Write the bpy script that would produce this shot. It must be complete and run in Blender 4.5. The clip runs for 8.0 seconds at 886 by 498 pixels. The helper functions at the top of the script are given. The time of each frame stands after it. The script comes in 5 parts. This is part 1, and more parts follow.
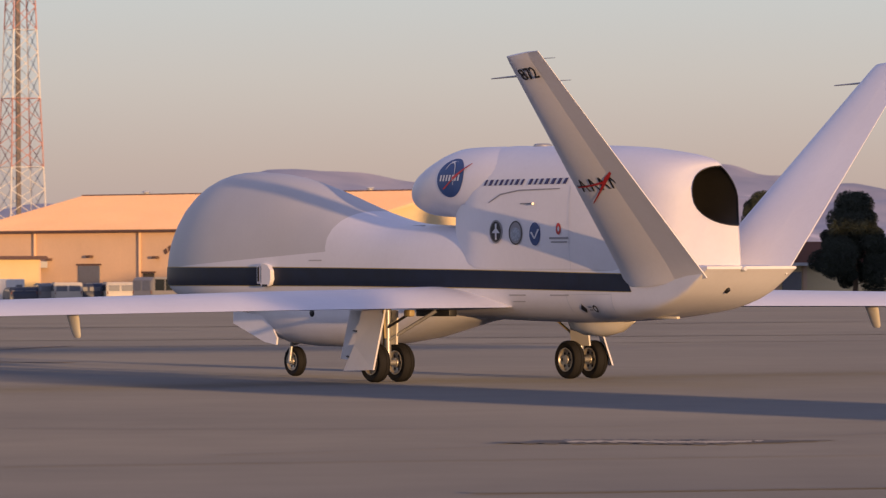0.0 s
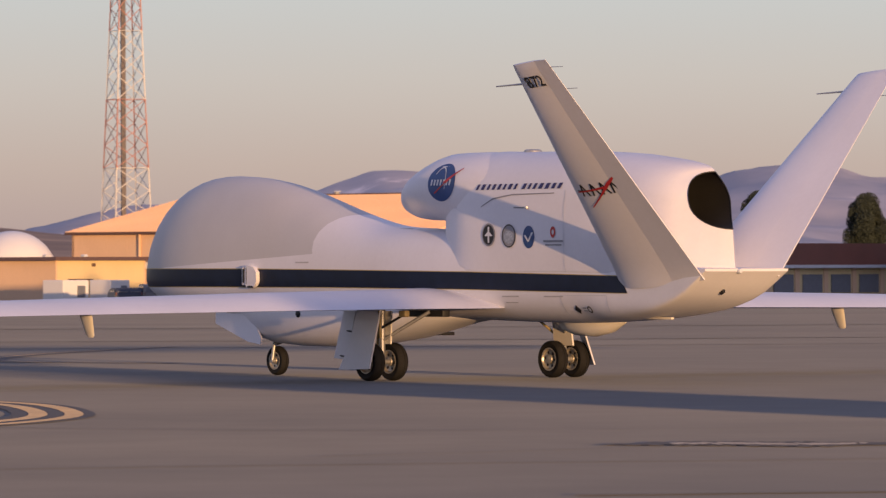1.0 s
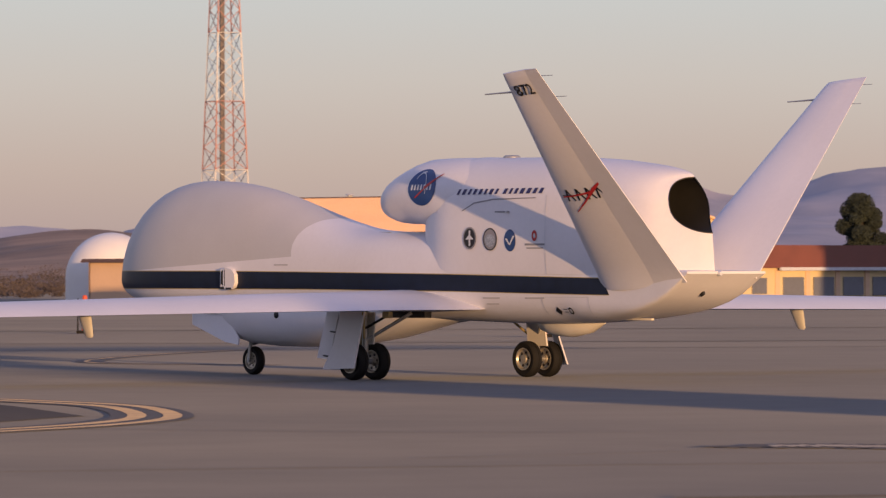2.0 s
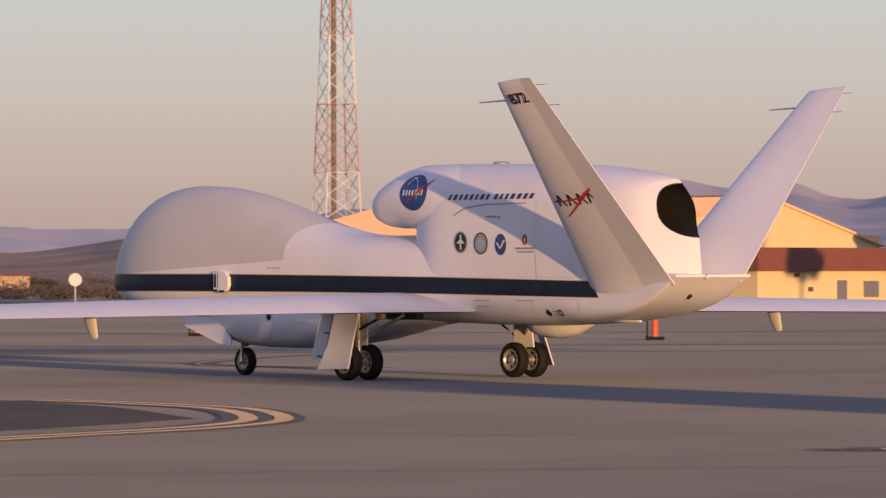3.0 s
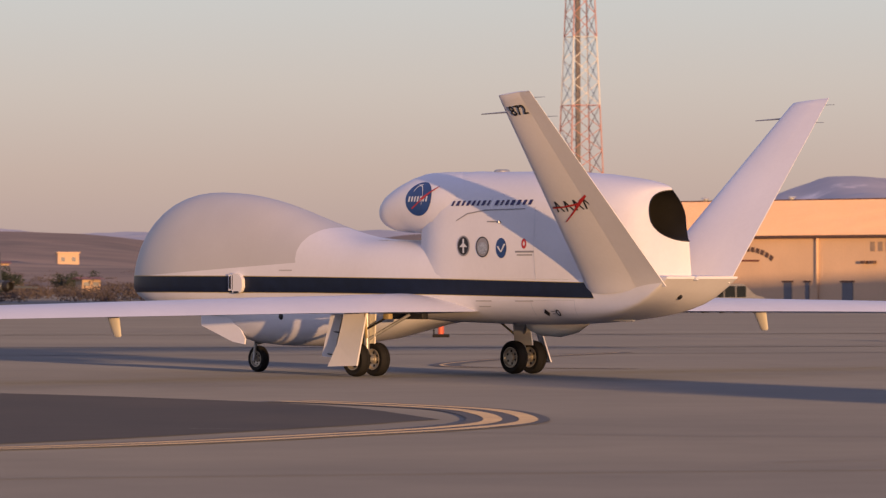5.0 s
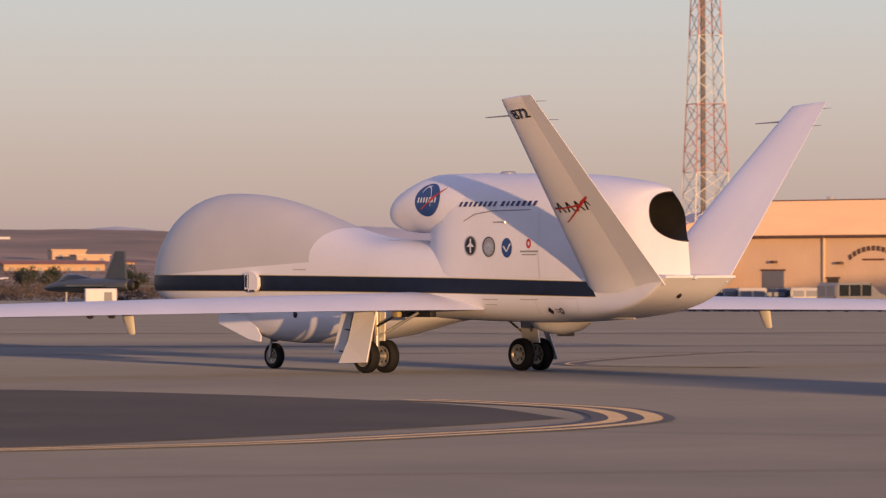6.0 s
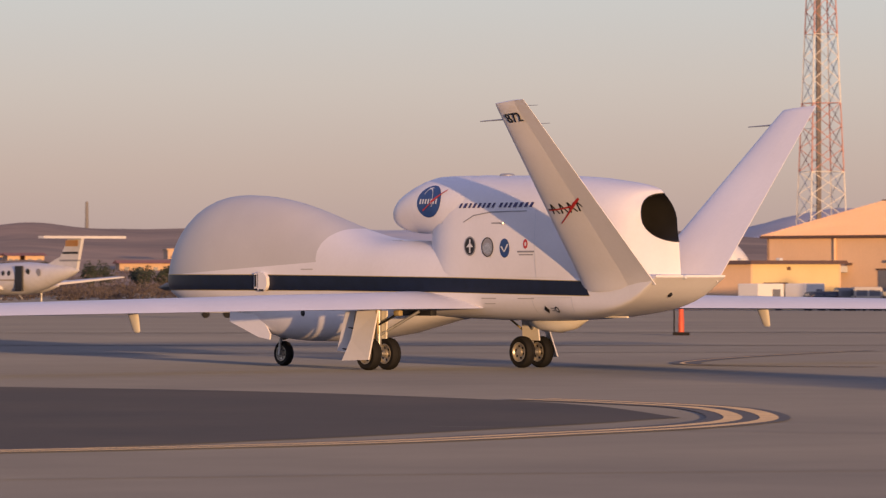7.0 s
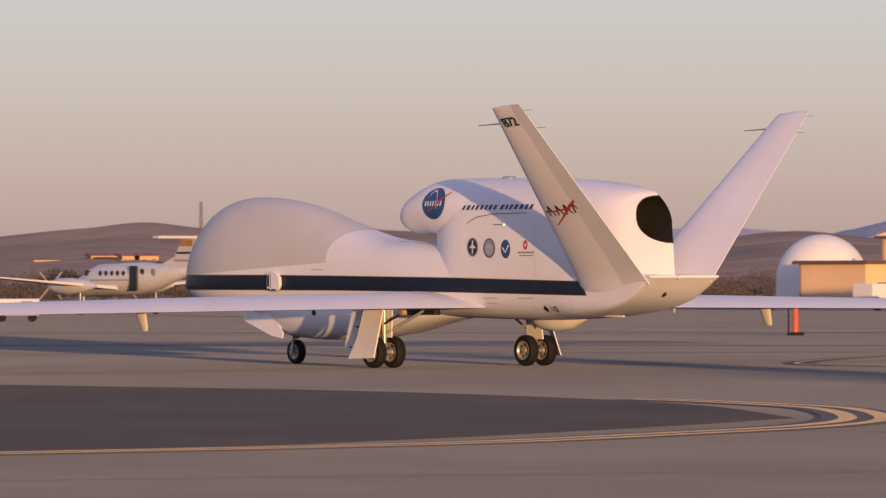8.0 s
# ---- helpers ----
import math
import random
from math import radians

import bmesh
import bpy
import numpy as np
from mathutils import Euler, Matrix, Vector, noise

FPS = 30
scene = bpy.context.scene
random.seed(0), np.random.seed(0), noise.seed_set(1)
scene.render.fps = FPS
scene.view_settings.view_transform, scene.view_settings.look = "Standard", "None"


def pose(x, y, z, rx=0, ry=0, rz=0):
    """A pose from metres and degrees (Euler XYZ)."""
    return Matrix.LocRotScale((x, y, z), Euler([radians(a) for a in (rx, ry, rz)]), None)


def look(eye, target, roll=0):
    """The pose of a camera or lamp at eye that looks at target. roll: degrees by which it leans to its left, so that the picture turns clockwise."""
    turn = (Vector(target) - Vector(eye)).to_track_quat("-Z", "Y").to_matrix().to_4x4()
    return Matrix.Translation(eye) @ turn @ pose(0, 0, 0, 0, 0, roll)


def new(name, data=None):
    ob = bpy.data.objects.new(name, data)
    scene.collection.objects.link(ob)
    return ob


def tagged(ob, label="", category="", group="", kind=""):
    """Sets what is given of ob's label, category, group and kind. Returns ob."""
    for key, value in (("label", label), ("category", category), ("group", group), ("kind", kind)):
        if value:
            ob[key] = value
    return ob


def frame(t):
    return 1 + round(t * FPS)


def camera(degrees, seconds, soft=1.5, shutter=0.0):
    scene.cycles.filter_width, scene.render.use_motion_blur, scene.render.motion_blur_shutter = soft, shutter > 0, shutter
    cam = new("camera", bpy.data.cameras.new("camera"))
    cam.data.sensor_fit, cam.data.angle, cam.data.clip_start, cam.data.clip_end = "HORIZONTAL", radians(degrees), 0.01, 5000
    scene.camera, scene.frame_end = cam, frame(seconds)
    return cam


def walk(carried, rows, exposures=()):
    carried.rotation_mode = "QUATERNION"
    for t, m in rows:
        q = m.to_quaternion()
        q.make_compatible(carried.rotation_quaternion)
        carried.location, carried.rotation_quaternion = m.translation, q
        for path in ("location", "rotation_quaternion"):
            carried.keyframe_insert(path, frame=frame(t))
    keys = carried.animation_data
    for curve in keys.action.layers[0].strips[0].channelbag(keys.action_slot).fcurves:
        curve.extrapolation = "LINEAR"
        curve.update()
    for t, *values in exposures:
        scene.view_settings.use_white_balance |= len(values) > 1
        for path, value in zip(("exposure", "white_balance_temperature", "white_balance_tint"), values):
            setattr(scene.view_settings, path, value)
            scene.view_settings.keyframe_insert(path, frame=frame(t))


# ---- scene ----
cam = camera(9.142, 8.0, soft=1.3, shutter=0.35)
cam.data.dof.use_dof, cam.data.dof.focus_distance, cam.data.dof.aperture_fstop = True, 93.0, 9.0
EYE_Z = 1.643
# seconds, pan to the left, tilt up (degrees); the tripod head stands still
PAN = [(0, -4.654, 0.224), (0.5, -4.112, 0.231), (1, -3.574, 0.243), (1.5, -3.077, 0.251), (3, -1.403, 0.297), (3.5, -0.784, 0.304), (4, -0.132, 0.307), (4.5, 0.491, 0.315), (6, 2.414, 0.305), (6.5, 3.038, 0.304), (7, 3.605, 0.300), (7.5, 4.201, 0.303), (8, 4.784, 0.302)]
LEAN = [(0, -0.28), (1, -0.20), (2, -0.15), (3, -0.12), (8, -0.12)]   # seconds, degrees
walk(cam, [(t, pose(0, 0, EYE_Z, 90 + up, 0, turn) @ pose(0, 0, 0, 0, 0, float(np.interp(t, [r[0] for r in LEAN], [r[1] for r in LEAN])))) for t, turn, up in PAN],
     exposures=[(0, 0, 6290, 7), (3, 0, 6420, 9), (6, 0, 6500, 10), (8, 0, 6500, 10)])
# the drone rolls on its wheels: seconds, x, y, heading
TAXI = [(0, 7.350, 82.522, 120.84), (0.5, 6.585, 83.795, 122.73), (1, 5.787, 85.090, 124.51), (1.5, 4.940, 86.399, 126.12), (3, 2.194, 90.179, 129.60), (3.5, 1.226, 91.440, 130.39), (4, 0.228, 92.705, 131.09), (4.5, -0.791, 93.966, 131.71), (6, -3.916, 97.607, 132.72), (6.5, -4.992, 98.814, 132.83), (7, -6.072, 100.008, 132.89), (7.5, -7.163, 101.187, 132.92), (8, -8.245, 102.357, 132.94)]

# ---- sky, sun ----
SUN_AZ = Vector((0.358, -0.934))      # from the drone towards the sun
SUN_EL = 1.95
world = bpy.data.worlds.new("sky")
scene.world = world
world.use_nodes = True
wn, wl = world.node_tree.nodes, world.node_tree.links
sky = wn.new("ShaderNodeTexSky")
sky.sky_type = 'NISHITA'
sky.sun_disc = False
sky.sun_elevation = radians(SUN_EL)
sky.sun_rotation = math.atan2(SUN_AZ.x, SUN_AZ.y)
sky.air_density, sky.dust_density, sky.ozone_density = 1.0, 2.0, 1.5
# the clear sky is tinted by evening haze: pink low down, pale above, blue overhead
geo, sep, haze, blend = wn.new("ShaderNodeTexCoord"), wn.new("ShaderNodeSeparateXYZ"), wn.new("ShaderNodeValToRGB"), wn.new("ShaderNodeMix")
wl.new(geo.outputs["Generated"], sep.inputs[0])
wl.new(sep.outputs["Z"], haze.inputs[0])
stops = [(0.0, (0.545, 0.395, 0.355)), (0.008, (0.575, 0.425, 0.385)), (0.018, (0.65, 0.50, 0.43)), (0.034, (0.70, 0.615, 0.555)), (0.052, (0.69, 0.69, 0.675)), (0.14, (0.57, 0.55, 0.645)), (0.45, (0.40, 0.395, 0.62)), (1.0, (0.27, 0.29, 0.56))]
while len(haze.color_ramp.elements) < len(stops):
    haze.color_ramp.elements.new(0.5)
for el, (at, col) in zip(haze.color_ramp.elements, stops):
    el.position, el.color = at, (*col, 1)
lift = wn.new("ShaderNodeVectorMath")
lift.operation = 'SCALE'
lift.inputs["Scale"].default_value = 0.12
wl.new(sky.outputs[0], lift.inputs[0])
blend.data_type = 'RGBA'
blend.inputs[0].default_value = 0.85
wl.new(lift.outputs[0], blend.inputs[6])
wl.new(haze.outputs[0], blend.inputs[7])
wl.new(blend.outputs[2], wn["Background"].inputs[0])
wn["Background"].inputs[1].default_value = 1.0
sun = new("sun", bpy.data.lights.new("sun", 'SUN'))
sun.data.energy, sun.data.angle, sun.data.color = 5.0, radians(0.55), (1.0, 0.56, 0.255)
e = radians(SUN_EL)
sun.matrix_world = look((0, 0, 0), -Vector((SUN_AZ.x * math.cos(e), SUN_AZ.y * math.cos(e), math.sin(e))))
scene.view_settings.exposure = 0.0


# ---- materials ----
def material(name, color, rough=0.5, metal=0.0, vary=0.12, scale=3.0, fine=40.0, bump=0.0, coat=0.0, tint=None, piece=0.0, dusty=0.0, shine=0.5):
    """Principled paint with stains at one scale and grain at another."""
    m = bpy.data.materials.new(name)
    m.use_nodes = True
    n, l = m.node_tree.nodes, m.node_tree.links
    b = n["Principled BSDF"]
    co = n.new("ShaderNodeTexCoord")
    big, small = n.new("ShaderNodeTexNoise"), n.new("ShaderNodeTexNoise")
    big.inputs["Scale"].default_value, big.inputs["Detail"].default_value = scale, 5
    small.inputs["Scale"].default_value, small.inputs["Detail"].default_value = fine, 3
    for t in (big, small):
        l.new(co.outputs["Object"], t.inputs["Vector"])
    mix = n.new("ShaderNodeMath")
    mix.operation = 'MULTIPLY_ADD'
    l.new(small.outputs["Fac"], mix.inputs[0])
    mix.inputs[1].default_value = 0.4
    l.new(big.outputs["Fac"], mix.inputs[2])
    ramp = n.new("ShaderNodeValToRGB")
    ramp.color_ramp.elements[0].position, ramp.color_ramp.elements[1].position = 0.4, 1.0
    dark = tuple(c * (1 - vary) for c in color)
    light = tuple(min(1.0, c * (1 + vary)) for c in (tint or color))
    ramp.color_ramp.elements[0].color, ramp.color_ramp.elements[1].color = (*dark, 1), (*light, 1)
    l.new(mix.outputs[0], ramp.inputs[0])
    out = ramp.outputs[0]
    if piece:
        info, hsv, mul = n.new("ShaderNodeObjectInfo"), n.new("ShaderNodeHueSaturation"), n.new("ShaderNodeMapRange")
        mul.inputs["To Min"].default_value, mul.inputs["To Max"].default_value = 1 - piece, 1 + piece
        l.new(info.outputs["Random"], mul.inputs["Value"])
        l.new(mul.outputs[0], hsv.inputs["Value"])
        l.new(out, hsv.inputs["Color"])
        out = hsv.outputs[0]
    l.new(out, b.inputs["Base Color"])
    b.inputs["Metallic"].default_value = metal
    rr = n.new("ShaderNodeMapRange")
    rr.inputs["To Min"].default_value, rr.inputs["To Max"].default_value = max(0.02, rough - 0.08), min(1, rough + 0.08)
    l.new(big.outputs["Fac"], rr.inputs["Value"])
    l.new(rr.outputs[0], b.inputs["Roughness"])
    b.inputs["Coat Weight"].default_value = coat
    b.inputs["Diffuse Roughness"].default_value, b.inputs["Specular IOR Level"].default_value = dusty, shine
    if bump:
        bn = n.new("ShaderNodeBump")
        bn.inputs["Strength"].default_value, bn.inputs["Distance"].default_value = bump, 0.01
        l.new(small.outputs["Fac"], bn.inputs["Height"])
        l.new(bn.outputs[0], b.inputs["Normal"])
    return m


WHITE = material("white_paint", (0.72, 0.71, 0.74), 0.46, vary=0.05, scale=0.9, fine=14)
RADOME = material("radome_grey", (0.525, 0.515, 0.51), 0.55, vary=0.05, scale=1.2, fine=25)
NAVY = material("navy_stripe", (0.007, 0.012, 0.032), 0.4, vary=0.35, scale=4, shine=0.22)
GOLD = material("gold_line", (0.42, 0.32, 0.12), 0.45)
BLACK = material("black_paint", (0.015, 0.015, 0.017), 0.5)
SOOT = material("sooty_metal", (0.02, 0.018, 0.016), 0.65, vary=0.3)
BLUE = material("emblem_blue", (0.02, 0.06, 0.2), 0.4, vary=0.2)
RED = material("emblem_red", (0.45, 0.03, 0.03), 0.4)
PURPLE = material("lettering_indigo", (0.022, 0.018, 0.10), 0.4)
PALE = material("emblem_pale", (0.6, 0.62, 0.66), 0.45)
EMBLEMGREY = material("emblem_slate", (0.30, 0.34, 0.40), 0.5, vary=0.5, scale=30, fine=90)
GREYMARK = material("emblem_grey", (0.25, 0.25, 0.27), 0.5)
RUBBER = material("tyre_rubber", (0.013, 0.0125, 0.0125), 0.8, vary=0.3, scale=9, bump=0.3, shine=0.25)
ALLOY = material("wheel_alloy", (0.46, 0.42, 0.36), 0.4, metal=0.6, vary=0.15, scale=12)
STEEL = material("strut_steel", (0.4, 0.4, 0.4), 0.45, metal=0.6, vary=0.2, scale=10)
STENCIL = material("faded_stencil", (0.42, 0.41, 0.42), 0.5)
PRIMER = material("primer_yellow", (0.34, 0.26, 0.12), 0.5, vary=0.2, scale=6)
CREAM = material("cream_fairing", (0.72, 0.68, 0.6), 0.4, vary=0.05, scale=2)


# ---- mesh helpers ----
def part(name, bm, mat, parent, label="", smooth=True):
    me = bpy.data.meshes.new(name)
    bmesh.ops.recalc_face_normals(bm, faces=bm.faces)
    bm.to_mesh(me)
    bm.free()
    me.materials.append(mat)
    if smooth:
        me.shade_smooth()
        me.set_sharp_from_angle(angle=radians(40))
    ob = new(name, me)
    ob.parent = parent
    if label:
        tagged(ob, label)
    return ob


def thing(name, bm, mat, label, category, group="", kind="", smooth=True):
    return tagged(part(name, bm, mat, None, "", smooth), label, category, group, kind)


def empty(name, m, label, category, group=""):
    ob = new(name)
    ob.empty_display_size = 0.3
    ob.matrix_world = m
    return tagged(ob, label, category, group)


def loft(bm, rings, closed=True, cap0=True, cap1=True):
    vs = [[bm.verts.new(p) for p in r] for r in rings]
    n = len(rings[0])
    for a, b in zip(vs, vs[1:]):
        for i in range(n if closed else n - 1):
            j = (i + 1) % n
            bm.faces.new((a[i], a[j], b[j], b[i]))
    if cap0:
        bm.faces.new(vs[0])
    if cap1:
        bm.faces.new(vs[-1])
    return vs


def box(bm, m, sx, sy, sz, bevel=0.0):
    r = bmesh.ops.create_cube(bm, size=1.0, matrix=m @ Matrix.Diagonal((sx, sy, sz, 1)))
    if bevel:
        es = list({e for v in r["verts"] for e in v.link_edges})
        bmesh.ops.bevel(bm, geom=es, offset=bevel, segments=2, affect='EDGES', profile=0.5)
    return bm


def rod(bm, a, b, r0, r1=None, n=10):
    a, b = Vector(a), Vector(b)
    d = b - a
    m = Matrix.Translation((a + b) / 2) @ d.to_track_quat('Z', 'Y').to_matrix().to_4x4()
    bmesh.ops.create_cone(bm, cap_ends=True, segments=n, radius1=r0, radius2=r0 if r1 is None else r1, depth=d.length, matrix=m)
    return bm


def lathe(bm, prof, axis='y', n=28, center=(0, 0, 0)):
    """prof: (radius, along). Turned round the axis."""
    rings = []
    c = Vector(center)
    for k in range(n):
        a = 2 * math.pi * k / n
        ring = []
        for r, h in prof:
            if axis == 'y':
                p = Vector((r * math.cos(a), h, r * math.sin(a)))
            elif axis == 'z':
                p = Vector((r * math.cos(a), r * math.sin(a), h))
            else:
                p = Vector((h, r * math.cos(a), r * math.sin(a)))
            ring.append(c + p)
        rings.append(ring)
    loft(bm, rings + [rings[0]], closed=False, cap0=False, cap1=False)
    bmesh.ops.remove_doubles(bm, verts=bm.verts, dist=1e-5)
    return bm


def slab(bm, pts, thick, to3d):
    """A flat outline given in two coordinates, extruded; to3d maps (a, b, depth) to a point."""
    lo = [bm.verts.new(to3d(a, b, 0)) for a, b in pts]
    hi = [bm.verts.new(to3d(a, b, thick)) for a, b in pts]
    bm.faces.new(lo)
    bm.faces.new(hi)
    for i in range(len(pts)):
        j = (i + 1) % len(pts)
        bm.faces.new((lo[i], lo[j], hi[j], hi[i]))
    return bm


def interp(table, x):
    xs = [p[0] for p in table]
    return [float(np.interp(x, xs, [p[k] for p in table])) for k in range(1, len(table[0]))]


def smooth_interp(table, x):
    """Cubic through the table's rows, sorted by the first column."""
    out = []
    xs = np.array([p[0] for p in table], float)
    i = int(np.clip(np.searchsorted(xs, x) - 1, 0, len(xs) - 2))
    for k in range(1, len(table[0])):
        ys = np.array([p[k] for p in table], float)
        d = np.gradient(ys, xs)
        hh = xs[i + 1] - xs[i]
        t = min(1.0, max(0.0, (x - xs[i]) / hh))
        out.append(float(ys[i] * (2 * t**3 - 3 * t**2 + 1) + hh * d[i] * (t**3 - 2 * t**2 + t)
                         + ys[i + 1] * (3 * t**2 - 2 * t**3) + hh * d[i + 1] * (t**3 - t**2)))
    return out


# ---- ground ----
def ground_z(x, y):
    """The apron is level and falls away gently far out."""
    d = math.hypot(x, y)
    return -float(np.interp(d, (170, 310, 420, 6000), (0, 0.35, 0.8, 0.8)))


APRON = material("apron_concrete", (0.099, 0.101, 0.099), 0.9, vary=0.26, scale=0.09, fine=0.8, bump=0.2, dusty=1.0)
INFIELD = material("infield_dirt", (0.020, 0.018, 0.018), 0.95, vary=0.45, scale=0.25, fine=1.4, bump=0.3, dusty=1.0)


def build_ground():
    bm = bmesh.new()
    radii = [0, 20, 40, 60, 80, 100, 130, 170, 200, 240, 280, 310, 340, 380, 420, 600, 1000, 2000, 4900]
    rings = [[(r * math.cos(a), r * math.sin(a), ground_z(r, 0)) for a in [2 * math.pi * k / 72 for k in range(72)]] for r in radii[1:]]
    loft(bm, rings, cap0=True, cap1=False)
    thing("ground", bm, APRON, "weathered grey concrete apron with dark joints and stains", "apron", kind="structure")


build_ground()

# ---- the drone ----
# frame: x forward, y to its left, z up, origin on the ground between the main wheels
FUS = [  # station, half width, crest, bottom, chine height, exponent above
    (-6.37, 0.80, 1.685, 1.645, 1.67, 12), (-5.9, 0.79, 1.70, 1.32, 1.60, 7), (-5.4, 0.77, 1.71, 1.13, 1.52, 6), (-4.7, 0.75, 1.73, 0.99, 1.46, 5),
    (-3.6, 0.74, 1.85, 0.90, 1.48, 4.6), (-2.0, 0.74, 2.05, 0.885, 1.51, 4.4), (-0.3, 0.74, 2.24, 0.92, 1.53, 4.0), (0.8, 0.74, 2.32, 0.94, 1.54, 3.7),
    (1.4, 0.74, 2.34, 0.95, 1.54, 3.4), (2.0, 0.74, 2.39, 0.95, 1.55, 3.0), (2.7, 0.745, 2.54, 0.95, 1.55, 2.6), (3.4, 0.75, 2.74, 0.95, 1.56, 2.4),
    (4.0, 0.755, 2.92, 0.96, 1.56, 2.2), (4.7, 0.76, 3.08, 0.97, 1.56, 2.2), (5.4, 0.765, 3.18, 0.99, 1.56, 2.1), (6.1, 0.765, 3.22, 1.04, 1.56, 2.0)]


def fus(u):
    if u <= 6.1:
        return smooth_interp(FUS, u)
    k = min(1.0, (u - 6.1) / 2.4)
    s = math.sqrt(max(0.0, 1 - k**2.3))
    zs = 1.56 + 0.02 * k
    return [0.765 * math.sqrt(max(0.0, 1 - k**2.2)), zs + (3.22 - 1.56) * s**1.05, zs - 0.52 * s, zs, 2.0]


def low_exp(u):
    """The belly turns from round to a flat raked panel towards the tail."""
    return float(np.interp(u, (-5.6, -4.6, -3.4), (13.0, 5.0, 2.6)))


def fus_v(u, z):
    w, zt, zb, zs, n = fus(u)
    if z >= zs:
        r = min(1.0, (z - zs) / max(1e-3, zt - zs))
    else:
        r, n = min(1.0, (zs - z) / max(1e-3, zs - zb)), low_exp(u)
    return w * (1 - r**n)**(1 / n)


def fus_ring(u, n=24):
    w, zt, zb, zs, e = fus(u)
    pts = []
    for k in range(-n, n + 1):
        a = math.pi / 2 * k / n
        if k >= 0:
            pts.append((w * max(0.0, math.cos(a))**(2 / e), zs + (zt - zs) * math.sin(a)**(2 / e)))
        else:
            n2 = low_exp(u)
            pts.append((w * max(0.0, math.cos(a))**(2 / n2), zs - (zs - zb) * (-math.sin(a))**(2 / n2)))
    left = [(u, v, z) for v, z in pts]
    right = [(u, -v, z) for v, z in reversed(pts[1:-1])]
    return left + right


NAC = [  # station, half width, foot half width, crest, foot height, shoulder height
    (-5.35, 0.56, 0.56, 3.13, 1.62, 2.70), (-5.1, 0.63, 0.63, 3.22, 1.62, 2.68), (-4.5, 0.71, 0.71, 3.35, 1.62, 2.66), (-3.86, 0.75, 0.745, 3.41, 1.64, 2.64),
    (-3.0, 0.77, 0.75, 3.45, 1.65, 2.62), (-1.5, 0.77, 0.75, 3.47, 1.66, 2.62), (-0.6, 0.76, 0.75, 3.49, 1.68, 2.62), (0.0, 0.74, 0.74, 3.48, 1.70, 2.65),
    (0.08, 0.735, 0.735, 3.475, 1.70, 2.66)]


def nac_v(u, z):
    w, wf, zt, zf, zm = smooth_interp(NAC, min(0.0, max(-5.35, u)))
    if z > zm:
        r = min(1.0, (z - zm) / (zt - zm))
        return w * (1 - r**2.3)**(1 / 2.3)
    k = (zm - z) / (zm - zf)
    return w + (wf - w) * k + 0.03 * math.sin(math.pi * min(1.0, k)) * (1 if u > -4.6 else 0.3)


def nac_ring(u, n=14):
    w, wf, zt, zf, zm = smooth_interp(NAC, u)
    pts = [(nac_v(u, z), z) for z in [zf + (zm - zf) * k / 6 for k in range(6)]]
    for k in range(n + 1):
        a = math.pi / 2 * k / n
        pts.append((w * max(0.0, math.cos(a))**(2 / 2.3), zm + (zt - zm) * math.sin(a)**(2 / 2.3)))
    under = [(-wf + 2 * wf * k / 10, zf) for k in range(1, 10)]
    return [(u, v, z) for v, z in pts] + [(u, -v, z) for v, z in reversed(pts[:-1])] + [(u, v, z) for v, z in under]


COWL = [(-1.35, 0.70, 3.40, 2.3), (-0.9, 0.742, 3.465, 2.26), (-0.5, 0.752, 3.486, 2.28), (-0.1, 0.735, 3.485, 2.33), (0.2, 0.72, 3.475, 2.38), (0.42, 0.705, 3.425, 2.43), (0.64, 0.68, 3.35, 2.46), (0.82, 0.655, 3.28, 2.45), (0.98, 0.62, 3.20, 2.465), (1.09, 0.57, 3.11, 2.50), (1.16, 0.50, 3.02, 2.555), (1.15, 0.42, 2.95, 2.64), (1.0, 0.37, 2.92, 2.69), (0.3, 0.33, 2.88, 2.62)]


def flank_v(u, z):
    """The outermost skin of nacelle and cowl."""
    hw, zt, zb = interp(COWL[:11], u)
    r = min(1.0, abs(z - (zt + zb) / 2) / ((zt - zb) / 2))
    cow = hw * max(0.0, 1 - r**2.2)**0.425 if u > -1.35 else 0.0
    return max(cow, nac_v(u, z) if u <= -0.9 else 0.0)


def lip_u(v, z):
    """The nozzle's end is a chevron, pointed aft at the middle, that leans forward at its top and flares into the deck."""
    return -6.08 + 0.60 * (math.hypot(v, 0.02) / 0.46)**1.06 + 0.36 * (max(0.0, z - 2.62) / 0.46)**2 - 0.06 * max(0.0, (1.92 - z) / 0.28)**2


def airfoil(n=14):
    """Upper and lower points of a section, chord 0 at the leading edge to 1."""
    up, lo = [], []
    for k in range(n + 1):
        x = (1 - math.cos(math.pi * k / n)) / 2
        t = 5 * (0.2969 * math.sqrt(x) - 0.126 * x - 0.3516 * x * x + 0.2843 * x**3 - 0.1036 * x**4)
        up.append((x, t))
        lo.append((x, -t))
    return up + list(reversed(lo[1:-1]))


